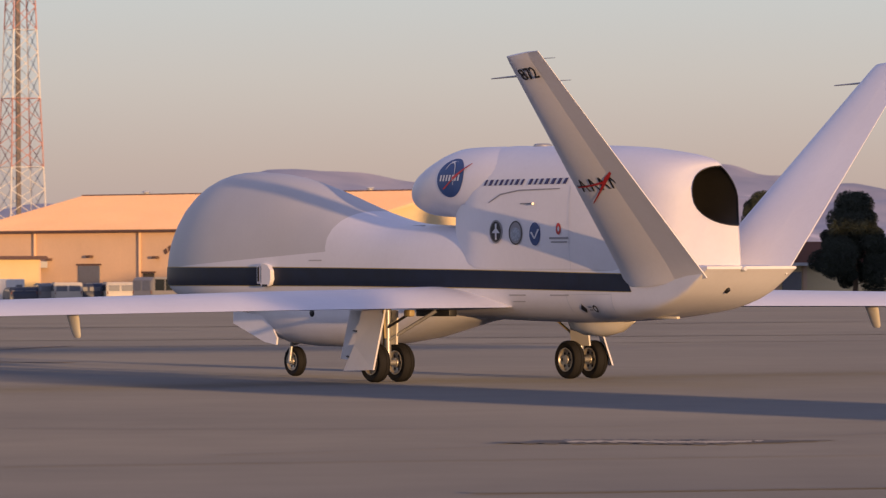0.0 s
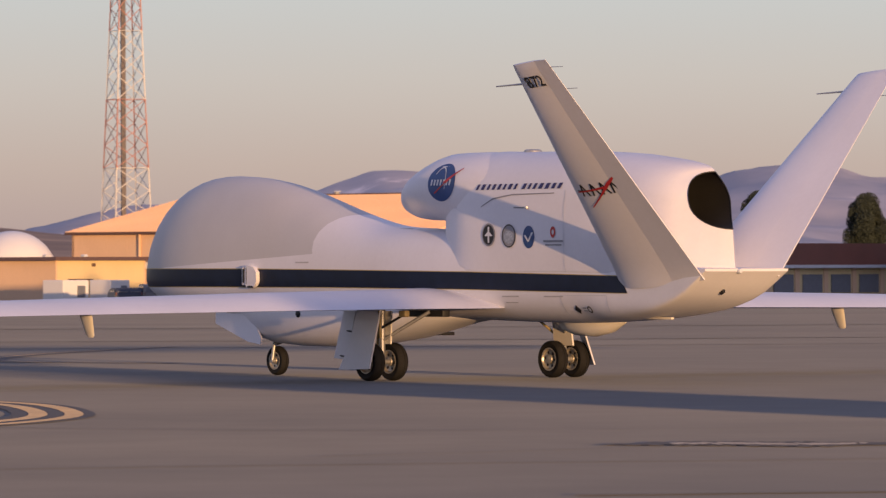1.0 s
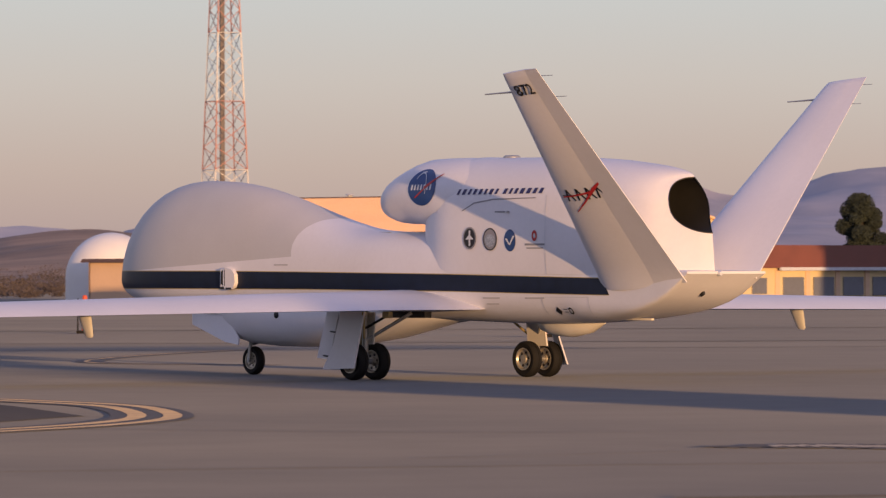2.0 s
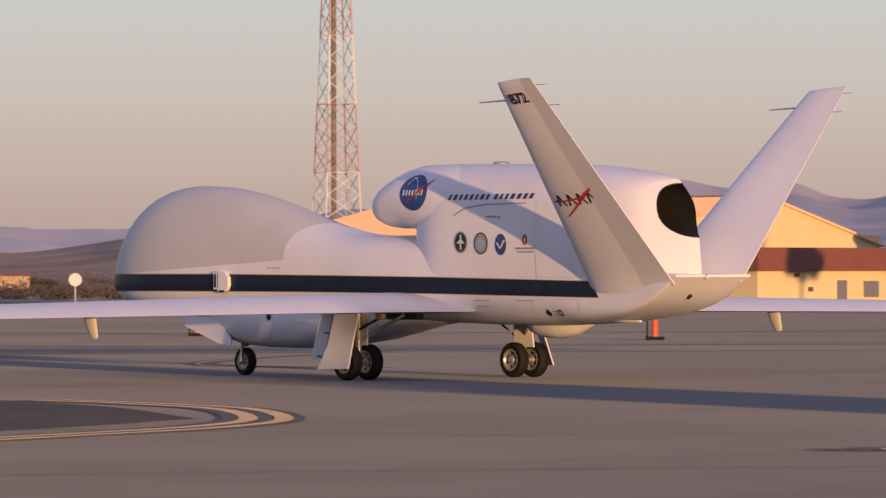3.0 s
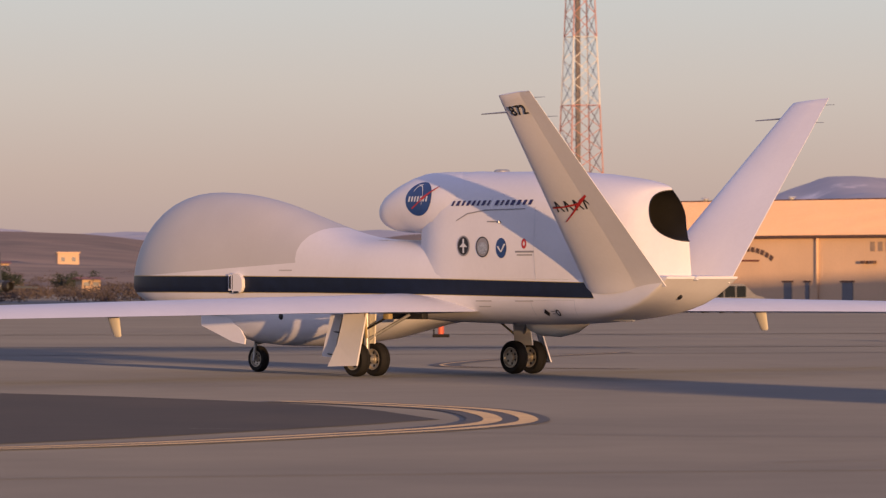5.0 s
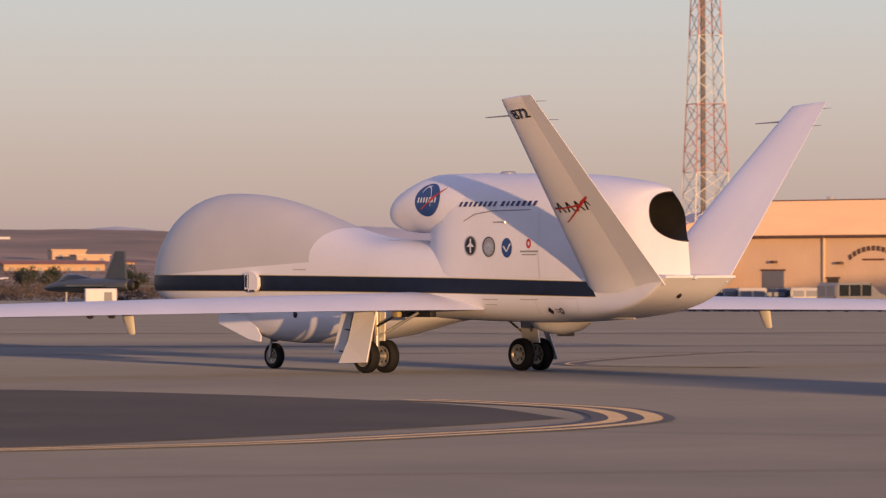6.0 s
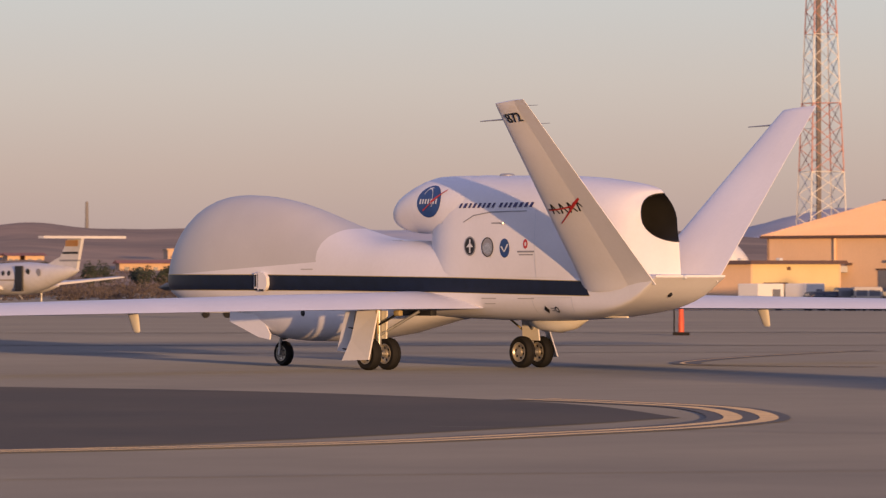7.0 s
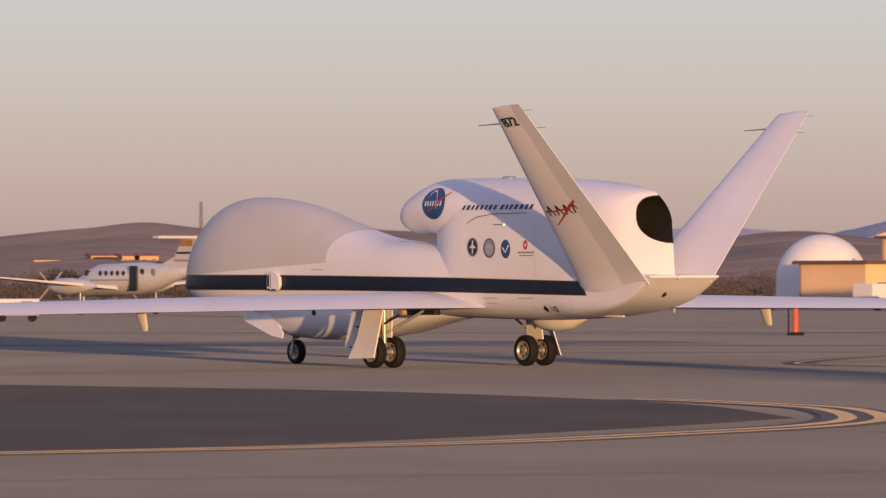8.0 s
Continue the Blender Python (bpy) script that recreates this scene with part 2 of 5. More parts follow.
def wing_mesh(side):
    bm = bmesh.new()
    rings = []
    for v, le, chord, z, th, inc in ((0.3, 1.22, 2.78, 1.115, 0.11, 2.4), (0.76, 1.16, 2.70, 1.10, 0.115, 2.5), (1.0, 1.13, 2.45, 1.098, 0.126, 2.8), (1.35, 1.09, 2.12, 1.097, 0.145, 3.2), (1.9, 1.03, 1.86, 1.095, 0.162, 3.6), (4.0, 0.78, 1.70, 1.085, 0.165, 3.8), (7.3, 0.39, 1.48, 1.06, 0.165, 3.8),
                                     (11.0, -0.04, 1.25, 1.03, 0.165, 3.8), (15.0, -0.51, 1.0, 1.0, 0.16, 3.5), (17.5, -0.80, 0.84, 0.98, 0.15, 3.0), (17.7, -0.98, 0.58, 0.985, 0.12, 3.0)):
        i = radians(inc)
        ring = []
        for x, t in airfoil():
            camber = 0.03 * 4 * x * (1 - x)
            a, b = (1 - x) * chord, (t * th + camber) * chord
            ring.append((le - chord + a * math.cos(i), side * v, z + a * math.sin(i) + b))
        rings.append(ring)
    loft(bm, rings)
    return bm


FIN_ROOT_LE, FIN_ROOT_TE = Vector((-4.30, 0.70, 1.60)), Vector((-6.28, 0.76, 1.66))
FIN_TIP_LE, FIN_TIP_TE = Vector((-5.12, 3.33, 4.605)), Vector((-5.93, 3.37, 4.675))
HINGE = 0.66


def fin_meshes(side):
    """The fixed fin and the hinged ruddervator behind it."""
    fixed, moving = bmesh.new(), bmesh.new()
    along = (FIN_TIP_LE - FIN_ROOT_LE).normalized()
    flip = Matrix.Diagonal((1, side, 1, 1))
    r1, r2 = [], []
    for s in (-0.03, 0.0, 0.03, 0.06, 0.1, 0.3, 0.6, 0.97, 0.99, 1.0):
        le, te = FIN_ROOT_LE.lerp(FIN_TIP_LE, s), FIN_ROOT_TE.lerp(FIN_TIP_TE, s)
        c = te - le
        nrm = along.cross(c).normalized()
        th = 0.12 + 0.04 * max(0.0, 1 - s / 0.1)**2 if s < 0.98 else (0.08 if s < 1 else 0.035)
        a, b = [], []
        for k in range(13):
            x = HINGE * (1 - math.cos(math.pi * k / 12)) / 2
            t = 5 * th * (0.2969 * math.sqrt(x) - 0.126 * x - 0.3516 * x * x + 0.2843 * x**3 - 0.1036 * x**4)
            a.append((x, t))
        th_h = a[-1][1]
        ring = [le + c * x + nrm * t * c.length for x, t in a] + [le + c * x - nrm * t * c.length for x, t in reversed(a[1:])]
        r1.append([flip @ p for p in ring])
        sag = -0.035 if side > 0 else 0.0
        ring = [le + c * (HINGE - 0.002) + nrm * th_h * 1.0 * c.length, te + nrm * (sag + 0.004) * c.length, te + nrm * (sag - 0.004) * c.length, le + c * (HINGE - 0.002) - nrm * th_h * 1.0 * c.length]
        r2.append([flip @ p for p in ring])
    loft(fixed, r1)
    loft(moving, r2)
    return fixed, moving


def side_decal(polar, u0, z0, ru, rz, surf, a0=0.0, a1=2 * math.pi, inner=0.0, lift=0.006, n=28, rings=3):
    """A disc or ring on the port flank."""
    bm = bmesh.new()
    rows = []
    for k in range(n + 1):
        a = a0 + (a1 - a0) * k / n
        row = []
        for j in range(rings + 1):
            r = inner + (1 - inner) * j / rings
            u, z = u0 + ru * r * math.cos(a), z0 + rz * r * math.sin(a)
            row.append((u, surf(u, z) + lift, z))
        rows.append(row)
    loft(bm, rows, closed=False, cap0=False, cap1=False)
    bmesh.ops.remove_doubles(bm, verts=bm.verts, dist=1e-5)
    return bm


def side_quads(quads, surf, lift=0.006, cuts=4):
    """Quads given by their corners (u, z), cut up to follow the flank."""
    bm = bmesh.new()
    for q in quads:
        rows = []
        for i in range(cuts + 1):
            s = i / cuts
            row = []
            for j in range(cuts + 1):
                t = j / cuts
                u = (q[0][0] * (1 - s) + q[1][0] * s) * (1 - t) + (q[3][0] * (1 - s) + q[2][0] * s) * t
                z = (q[0][1] * (1 - s) + q[1][1] * s) * (1 - t) + (q[3][1] * (1 - s) + q[2][1] * s) * t
                row.append((u, surf(u, z) + lift, z))
            rows.append(row)
        loft(bm, rows, closed=False, cap0=False, cap1=False)
    return bm


def wheel(parent, name, r, width, at, side):
    hub = empty(name, pose(*at), "", "")
    hub.parent = parent
    w = width / 2
    bm = bmesh.new()
    lathe(bm, [(r * 0.60, -w * 0.8), (r * 0.72, -w), (r * 0.88, -w), (r * 0.97, -w * 0.72), (r, -w * 0.35), (r, -w * 0.12), (r - 0.008, -w * 0.09), (r - 0.008, w * 0.09), (r, w * 0.12), (r, w * 0.35), (r * 0.97, w * 0.72), (r * 0.88, w), (r * 0.72, w), (r * 0.60, w * 0.8)])
    part("tyre", bm, RUBBER, hub, "worn black rubber tyre")
    bm = bmesh.new()
    lathe(bm, [(r * 0.60, -w * 0.8), (r * 0.62, -w * 0.95), (r * 0.56, -w * 0.95), (r * 0.5, -w * 0.6), (r * 0.26, -w * 0.5), (r * 0.22, -w * 0.9), (0.001, -w * 0.95)])
    lathe(bm, [(r * 0.60, w * 0.8), (r * 0.62, w * 0.95), (r * 0.56, w * 0.95), (r * 0.5, w * 0.6), (r * 0.26, w * 0.5), (r * 0.22, w * 0.9), (0.001, w * 0.95)])
    part("rim", bm, ALLOY, hub, "bare alloy wheel rim")
    for s in (-1, 1):
        for k in range(6):
            a = 2 * math.pi * k / 6
            bm = bmesh.new()
            c = Vector((0.38 * r * math.cos(a), s * w * 0.54, 0.38 * r * math.sin(a)))
            rod(bm, c, c + Vector((0, s * w * 0.06, 0)), r * 0.085, n=8)
            part("lightening_hole", bm, BLACK, hub)
    return hub


def build_drone():
    x0, y0, h0 = TAXI[0][1:]
    d = empty("drone_aircraft", pose(x0, y0, 0, 0, 0, h0), "white unmanned jet with bulbous grey nose, V tail and navy stripe", "drone aircraft")
    # fuselage and radome share one skin, cut where the grey ends
    us = [8.498, 8.48, 8.44, 8.38, 8.28, 8.15, 8.0, 7.8, 7.55, 7.3, 7.0, 6.7, 6.4, 6.1] + [6.1 - 0.25 * k for k in range(1, 50)] + [-6.3, -6.37]
    rings = [fus_ring(u) for u in us]
    full = bmesh.new()
    loft(full, rings, cap0=True, cap1=True)

    base_cut = (Vector((3.05, 0, 1.95)), Vector((0.05, 0, 1)).normalized())
    arc = []
    for deg in (-14, 0, 14, 28, 42, 56, 70):
        th = radians(deg)
        arc.append((Vector((2.2 + 1.0 * math.cos(th), 0, 2.07 + 0.60 * math.sin(th))), Vector((math.cos(th), 0, math.sin(th) / 0.60)).normalized()))
    for co, no in [base_cut] + arc:
        bmesh.ops.bisect_plane(full, geom=full.verts[:] + full.edges[:] + full.faces[:], plane_co=co, plane_no=no)

    def grey(p):
        return (p - base_cut[0]).dot(base_cut[1]) > 0 and p.x > 2.2 and any((p - co).dot(no) > 0 for co, no in arc)
    for name, keep, mat, label in (("fuselage", False, WHITE, "glossy white fuselage"), ("radome", True, RADOME, "matt grey bulged radome nose")):
        bm = full.copy()
        bmesh.ops.delete(bm, geom=[f for f in bm.faces if grey(f.calc_center_median()) != keep], context='FACES')
        part(name, bm, mat, d, label)
    full.free()
    # engine nacelle on top, with its intake lip and nozzle
    bm = bmesh.new()
    nr = [[(p[0], p[1] * k, 2.55 + (p[2] - 2.55) * k) for p in nac_ring(u)] for u, k in ((-0.5, 0.945), (-0.7, 0.985))]
    nr += [nac_ring(u) for u in [-0.9 - 0.36 * k for k in range(11)]]
    zc = 2.68
    start, outer, rim, blends = nr[-1], [], [], []
    for u, v, z in nac_ring(-5.35):
        vv, zz = v * 0.86, max(1.64, z if z < 2.2 else 2.2 + (z - 2.2) * 0.97)
        outer.append(Vector((lip_u(vv, zz), vv, zz)))
        a = math.atan2((z - 2.35) / 0.75, v / 0.56)
        rv, rz = 0.41 * math.cos(a), zc + 0.425 * math.sin(a)
        rim.append((lip_u(rv, rz), rv, rz))
    for k in range(1, 10):
        t = k / 9
        ring = []
        for p, q in zip(start, outer):
            p = Vector(p)
            bend = Vector((max(q.x + 0.02, min(p.x - 0.2, q.x + 1.25 * (abs(p.y) - abs(q.y)))), p.y, p.z + (q.z - p.z) * 0.45))
            ring.append(p * (1 - t)**2 + bend * 2 * t * (1 - t) + q * t * t)
        blends.append(ring)
    loft(bm, nr + blends + [rim], closed=True, cap0=False, cap1=False)
    nac = part("engine_nacelle", bm, WHITE, d, "white engine nacelle on the back")
    bm = bmesh.new()
    inner = [[(u * 1.0 + k, v * (1 - 0.12 * k), 2.68 + (z - 2.68) * (1 - 0.12 * k)) for u, v, z in rim] for k in (0.0, 0.02, 0.6, 1.1)]
    loft(bm, inner, cap0=False, cap1=True)
    part("exhaust_nozzle", bm, SOOT, nac, "sooty black exhaust opening")
    bm = bmesh.new()
    edge = [[(u - 0.006, v * s, 2.68 + (z - 2.68) * s) for u, v, z in rim] for s in (1.012, 1.0, 0.975)]
    loft(bm, edge, cap0=False, cap1=False)
    part("nozzle_lip", bm, BLACK, nac)
    # intake cowl
    bm = bmesh.new()
    cowl = []
    for u, hw, zt, zb in COWL:
        c, hz = (zt + zb) / 2, (zt - zb) / 2
        ring = []
        for k in range(40):
            a = 2 * math.pi * k / 40
            ca, sa = math.cos(a), math.sin(a)
            ring.append((u, hw * math.copysign(abs(ca)**0.85, ca), c + hz * math.copysign(abs(sa)**0.9, sa)))
        cowl.append(ring)
    loft(bm, cowl, cap0=True, cap1=True)
    part("intake_cowl", bm, WHITE, nac, "white intake cowl")
    # curved pylon foot in front of the nacelle
    bm = bmesh.new()
    rows = []
    for k in range(12):
        z = 1.72 + 0.90 * k / 11
        flare = 1 + 0.55 * max(0.0, 1 - k / 6)**2.2
        rows.append([(-0.93 + (1.28 + 0.5 * (flare - 1)) * max(0.0, math.cos(a)), (nac_v(-0.93, z) - 0.001) * math.sin(a), z) for a in [math.pi * (j / 24 - 0.5) for j in range(25)]])
    loft(bm, rows)
    part("pylon", bm, WHITE, nac)
    bm = bmesh.new()
    lathe(bm, [(0.001, 0.035), (0.10, 0.033), (0.13, 0.02), (0.14, 0.0), (0.14, -0.05)], 'z', 18, (-1.46, 0, 3.475))
    part("beacon", bm, STEEL, nac, "low round beacon")
    # wings, fins
    for s in (1, -1):
        w = part("wing", wing_mesh(s), WHITE, d, "long slender white wing")
        bm = bmesh.new()
        rings = []
        for k, (z, hl, hw) in enumerate(((1.14, 0.16, 0.035), (1.0, 0.155, 0.035), (0.85, 0.125, 0.03), (0.74, 0.10, 0.022), (0.715, 0.06, 0.01))):
            rings.append([(-0.15 - 0.38 * (1.14 - z) + hl * math.cos(a), s * 7.35 + hw * math.sin(a), z) for a in [2 * math.pi * j / 12 for j in range(12)]])
        loft(bm, rings)
        part("blade_fairing", bm, CREAM, w, "cream blade under the wing")
        fixed, moving = fin_meshes(s)
        fin = part("tail_fin", fixed, WHITE, d, "canted white tail fin")
        part("ruddervator", moving, WHITE, fin)
        for uu, L, s0 in ((-5.05, 0.60, 0.912), (-5.9, -0.22, 0.96), (-5.98, -0.2, 0.86)):
            bm = bmesh.new()
            p = FIN_ROOT_LE.lerp(FIN_TIP_LE, s0) if L > 0 else FIN_ROOT_TE.lerp(FIN_TIP_TE, s0)
            p = Vector((p.x, p.y * s, p.z))
            rod(bm, p - Vector((0.05 * (1 if L > 0 else -1), 0, 0)), p + Vector((L, 0, -0.02 if L > 0 else 0.0)), 0.016 if L > 0 else 0.006, 0.009 if L > 0 else 0.004, 8)
            part("probe" if L > 0 else "static_wick", bm, STEEL, fin)
    # belly fairing, chin door, ventral pod
    bm = bmesh.new()
    rings = []
    for u, hw, zb in ((6.3, 0.10, 0.98), (5.9, 0.30, 0.82), (5.4, 0.45, 0.62), (4.9, 0.55, 0.52), (4.2, 0.60, 0.475), (3.2, 0.62, 0.47), (2.2, 0.62, 0.53), (1.4, 0.58, 0.62), (0.7, 0.50, 0.75), (0.1, 0.38, 0.86), (-0.5, 0.22, 0.93)):
        rings.append([(u, hw * math.copysign(abs(math.cos(a))**0.75, math.cos(a)), 1.05 - (1.05 - zb) * max(0.0, math.sin(a))**0.8 + 0.1 * max(0.0, -math.sin(a))) for a in [2 * math.pi * k / 36 for k in range(36)]])
    loft(bm, rings)
    part("belly_fairing", bm, WHITE, d, "white belly fairing")
    bm = bmesh.new()
    rings = []
    for u, hw, zb in ((-1.95, 0.05, 0.88), (-2.1, 0.16, 0.76), (-2.35, 0.22, 0.69), (-2.8, 0.22, 0.67), (-3.2, 0.15, 0.74), (-3.5, 0.03, 0.88)):
        rings.append([(u, -0.12 + hw * math.cos(a), 0.93 - (0.93 - zb) * max(0.0, math.sin(a)) + 0.06 * max(0.0, -math.sin(a))) for a in [2 * math.pi * k / 24 for k in range(24)]])
    loft(bm, rings)
    part("ventral_pod", bm, CREAM, d, "cream teardrop pod under the tail")
    # navy stripe with gold edges
    def strip(lo, hi, lift):
        bm = bmesh.new()
        rows = []
        for k in range(90):
            u = 8.47 - (8.47 + 4.40) * k / 89
            zb = float(np.interp(u, (-4.67, -0.69, 2.75, 6.4, 8.5), (1.32, 1.38, 1.41, 1.42, 1.42)))
            zt = float(np.interp(u, (-4.51, -0.69, 2.75, 4.9, 8.5), (1.59, 1.66, 1.70, 1.72, 1.73)))
            row = []
            for j in range(7):
                z = zb + (zt - zb) * (lo + (hi - lo) * j / 6)
                uu = u - (0.18 * (1 - (lo + (hi - lo) * j / 6)) if k == 89 else 0)
                row.append((uu, fus_v(uu, z) + lift, z))
            rows.append(row)
        loft(bm, rows, closed=False, cap0=False, cap1=False)
        return bm
    part("stripe", strip(0.03, 0.96, 0.007), NAVY, d, "navy blue stripe")
    part("stripe_edge", strip(0.96, 1.0, 0.007), GOLD, d, "thin gold line")
    part("stripe_edge", strip(0.0, 0.03, 0.007), GOLD, d, "thin gold line")
    # emblems, drawn as plain shapes
    nv = flank_v
    c = -0.13
    e0 = part("emblem", side_decal(0, c, 3.02, 0.35, 0.29, nv), BLUE, nac, "round blue emblem with white bar and red swoosh")
    part("emblem_bar", side_quads([[(c + 0.27 - 0.078 * k, 2.975), (c + 0.228 - 0.078 * k, 2.975), (c + 0.215 - 0.078 * k, 3.065), (c + 0.257 - 0.078 * k, 3.065)] for k in range(7)], nv, 0.011, 2), PALE, e0)
    part("emblem_swoosh", side_quads([[(c + 0.18, 2.86), (c + 0.15, 2.85), (c - 0.46, 3.22), (c - 0.45, 3.23)], [(c - 0.04, 3.02), (c - 0.12, 3.0), (c - 0.47, 3.23), (c - 0.46, 3.235)]], nv, 0.014, 4), RED, e0)
    part("emblem_orbit", side_decal(0, c + 0.04, 3.02, 0.15, 0.24, nv, 0.6, 3.6, 0.92, 0.012, 20, 1), PALE, e0)
    for i, u in enumerate((-1.37, -1.86, -2.33)):
        mats = (BLACK, GREYMARK, BLUE)
        e1 = part("emblem", side_decal(0, u, 2.21 - 0.02 * i, (0.155, 0.165, 0.135)[i], 0.17, nv), mats[i], nac, ("round black emblem", "round grey emblem", "round dark blue emblem")[i])
        if i == 0:
            part("emblem_mark", side_quads([[(u + 0.02, 2.09), (u - 0.02, 2.09), (u - 0.02, 2.33), (u + 0.02, 2.33)], [(u + 0.10, 2.19), (u - 0.10, 2.19), (u - 0.03, 2.25), (u + 0.03, 2.25)]], nv, 0.011, 3), PALE, e1)
            part("emblem_ring", side_decal(0, u, 2.21, 0.155, 0.175, nv, inner=0.86, lift=0.011, rings=1), GREYMARK, e1)
        elif i == 1:
            part("emblem_mark", side_decal(0, u, 2.17, 0.12, 0.10, nv, lift=0.011), EMBLEMGREY, e1)
            part("emblem_ring", side_decal(0, u, 2.19, 0.165, 0.175, nv, inner=0.9, lift=0.011, rings=1), BLACK, e1)
        else:
            part("emblem_mark", side_quads([[(u + 0.11, 2.20), (u + 0.06, 2.20), (u - 0.01, 2.10), (u + 0.02, 2.10)], [(u + 0.02, 2.10), (u - 0.01, 2.10), (u - 0.12, 2.24), (u - 0.07, 2.24)]], nv, 0.011, 3), PALE, e1)
    e2 = part("emblem", side_decal(0, -2.9, 2.24, 0.06, 0.085, nv, inner=0.45), RED, nac, "small red swirl over grey lines")
    part("emblem_lines", side_quads([[(-2.68, 2.09), (-3.14, 2.09), (-3.14, 2.12), (-2.68, 2.12)], [(-2.72, 2.04), (-3.10, 2.04), (-3.10, 2.06), (-2.72, 2.06)]], nv), GREYMARK, e2)
    # slanted word bars, letter by letter, for the maker's mark
    u = -0.98
    for k, wide in enumerate((0.10, 0.12, 0.10, 0.11, 0.11, 0.10, 0.12, 0.10, 0, 0.12, 0.10, 0.11, 0.13, 0.13, 0.12, 0.12)):
        if wide:
            a, b = u - 0.02, u - wide + 0.024
            bars = [[(a, 2.89), (b, 2.89), (b - 0.044, 2.975), (a - 0.044, 2.975)]]
            part("letter_bar", side_quads(bars, nv, 0.008, 2), PURPLE, nac)
        u -= (wide or 0.05) + 0.022
    part("maker_swoosh", side_quads([[(-1.15, 2.64), (-1.16, 2.63), (-1.45, 2.745), (-1.44, 2.765)], [(-1.44, 2.765), (-1.45, 2.745), (-1.9, 2.80), (-1.9, 2.82)], [(-1.9, 2.82), (-1.9, 2.80), (-2.9, 2.815), (-2.9, 2.83)]], nv), GREYMARK, nac)
    part("vent_slot", side_quads([[(-1.95, 2.605), (-2.2, 2.60), (-2.2, 2.625), (-1.95, 2.625)]], nv), GREYMARK, nac)
    bm = bmesh.new()
    rod(bm, (-2.22, 0.76, 2.61), (-2.29, 0.80, 2.61), 0.02)
    part("sensor", bm, STEEL, nac)
    # panel seam, its bright glint put in as a pale line
    part("panel_line", side_quads([[(-3.14, 1.64), (-3.152, 1.64), (-3.152, 2.86), (-3.14, 2.86)]], nv, 0.007, 6), PALE, nac)
    for q in ([(3.6, 1.80), (3.25, 1.80), (3.25, 1.82), (3.6, 1.82)], [(-1.6, 1.27), (-2.0, 1.27), (-2.0, 1.29), (-1.6, 1.29)], [(-2.6, 1.27), (-3.05, 1.27), (-3.05, 1.29), (-2.6, 1.29)], [(-1.65, 1.18), (-1.95, 1.18), (-1.95, 1.195), (-1.65, 1.195)]):
        part("stencil", side_quads([q], fus_v), STENCIL, d)
    part("hazard_mark", side_quads([[(-3.22, 1.08), (-3.29, 1.02), (-3.36, 1.08), (-3.29, 1.15)]], fus_v, 0.008), BLACK, d)
    part("hazard_mark", side_decal(0, -3.60, 1.085, 0.058, 0.052, fus_v, inner=0.6, lift=0.008), BLACK, d)
    part("access_panel", side_quads([[(-2.98, 0.98), (-2.995, 0.98), (-2.995, 1.30), (-2.98, 1.30)], [(-4.08, 0.98), (-4.095, 0.98), (-4.095, 1.30), (-4.08, 1.30)], [(-2.98, 1.29), (-4.09, 1.29), (-4.09, 1.30), (-2.98, 1.30)]], fus_v, 0.006), PALE, d, "thin pale seam of an access panel")
    part("hazard_text", side_quads([[(-3.42, 1.06), (-3.52, 1.06), (-3.52, 1.075), (-3.42, 1.075)], [(-3.42, 1.10), (-3.52, 1.10), (-3.52, 1.115), (-3.42, 1.115)]], fus_v, 0.008), GREYMARK, d)
    # tail number and emblem on the port fin's outer face
    def fin_point(s, x, lift=0.006):
        le, te = FIN_ROOT_LE.lerp(FIN_TIP_LE, s), FIN_ROOT_TE.lerp(FIN_TIP_TE, s)
        c = te - le
        nrm = (FIN_TIP_LE - FIN_ROOT_LE).normalized().cross(c).normalized()
        t = 5 * 0.12 * (0.2969 * math.sqrt(x) - 0.126 * x - 0.3516 * x * x + 0.2843 * x**3 - 0.1036 * x**4)
        sgn = 1 if nrm.y > 0 else -1
        return le + c * x + nrm * sgn * (t * c.length + lift), nrm * sgn, c.normalized()
    fins = [o for o in d.children if o.name.startswith("tail_fin")]
    p, nrm, cd = fin_point(0.920, 0.43, 0.014)
    cu = bpy.data.curves.new("tail_number", 'FONT')
    cu.body, cu.size, cu.align_x, cu.align_y, cu.extrude, cu.offset = "872", 0.275, 'CENTER', 'CENTER', 0.002, 0.003
    tmp = bpy.data.objects.new("tmp", cu)
    me = bpy.data.meshes.new_from_object(tmp)
    bpy.data.objects.remove(tmp)
    me.materials.append(BLACK)
    tn = new("tail_number", me)
    tn.parent = fins[0]
    xa = cd
    za = nrm
    ya = za.cross(xa).normalized()
    tn.matrix_local = Matrix.Translation(p) @ Matrix((xa, ya, za)).transposed().to_4x4()
    strokes = []
    for x0 in (0.16, 0.32, 0.47, 0.62):
        strokes += [[(0.395, x0), (0.45, x0 + 0.02), (0.45, x0 + 0.045), (0.395, x0 + 0.025)], [(0.45, x0 + 0.02), (0.395, x0 + 0.105), (0.395, x0 + 0.13), (0.45, x0 + 0.045)]]
    strokes += [[(0.418, 0.1), (0.418, 0.36), (0.423, 0.36), (0.423, 0.1)]]
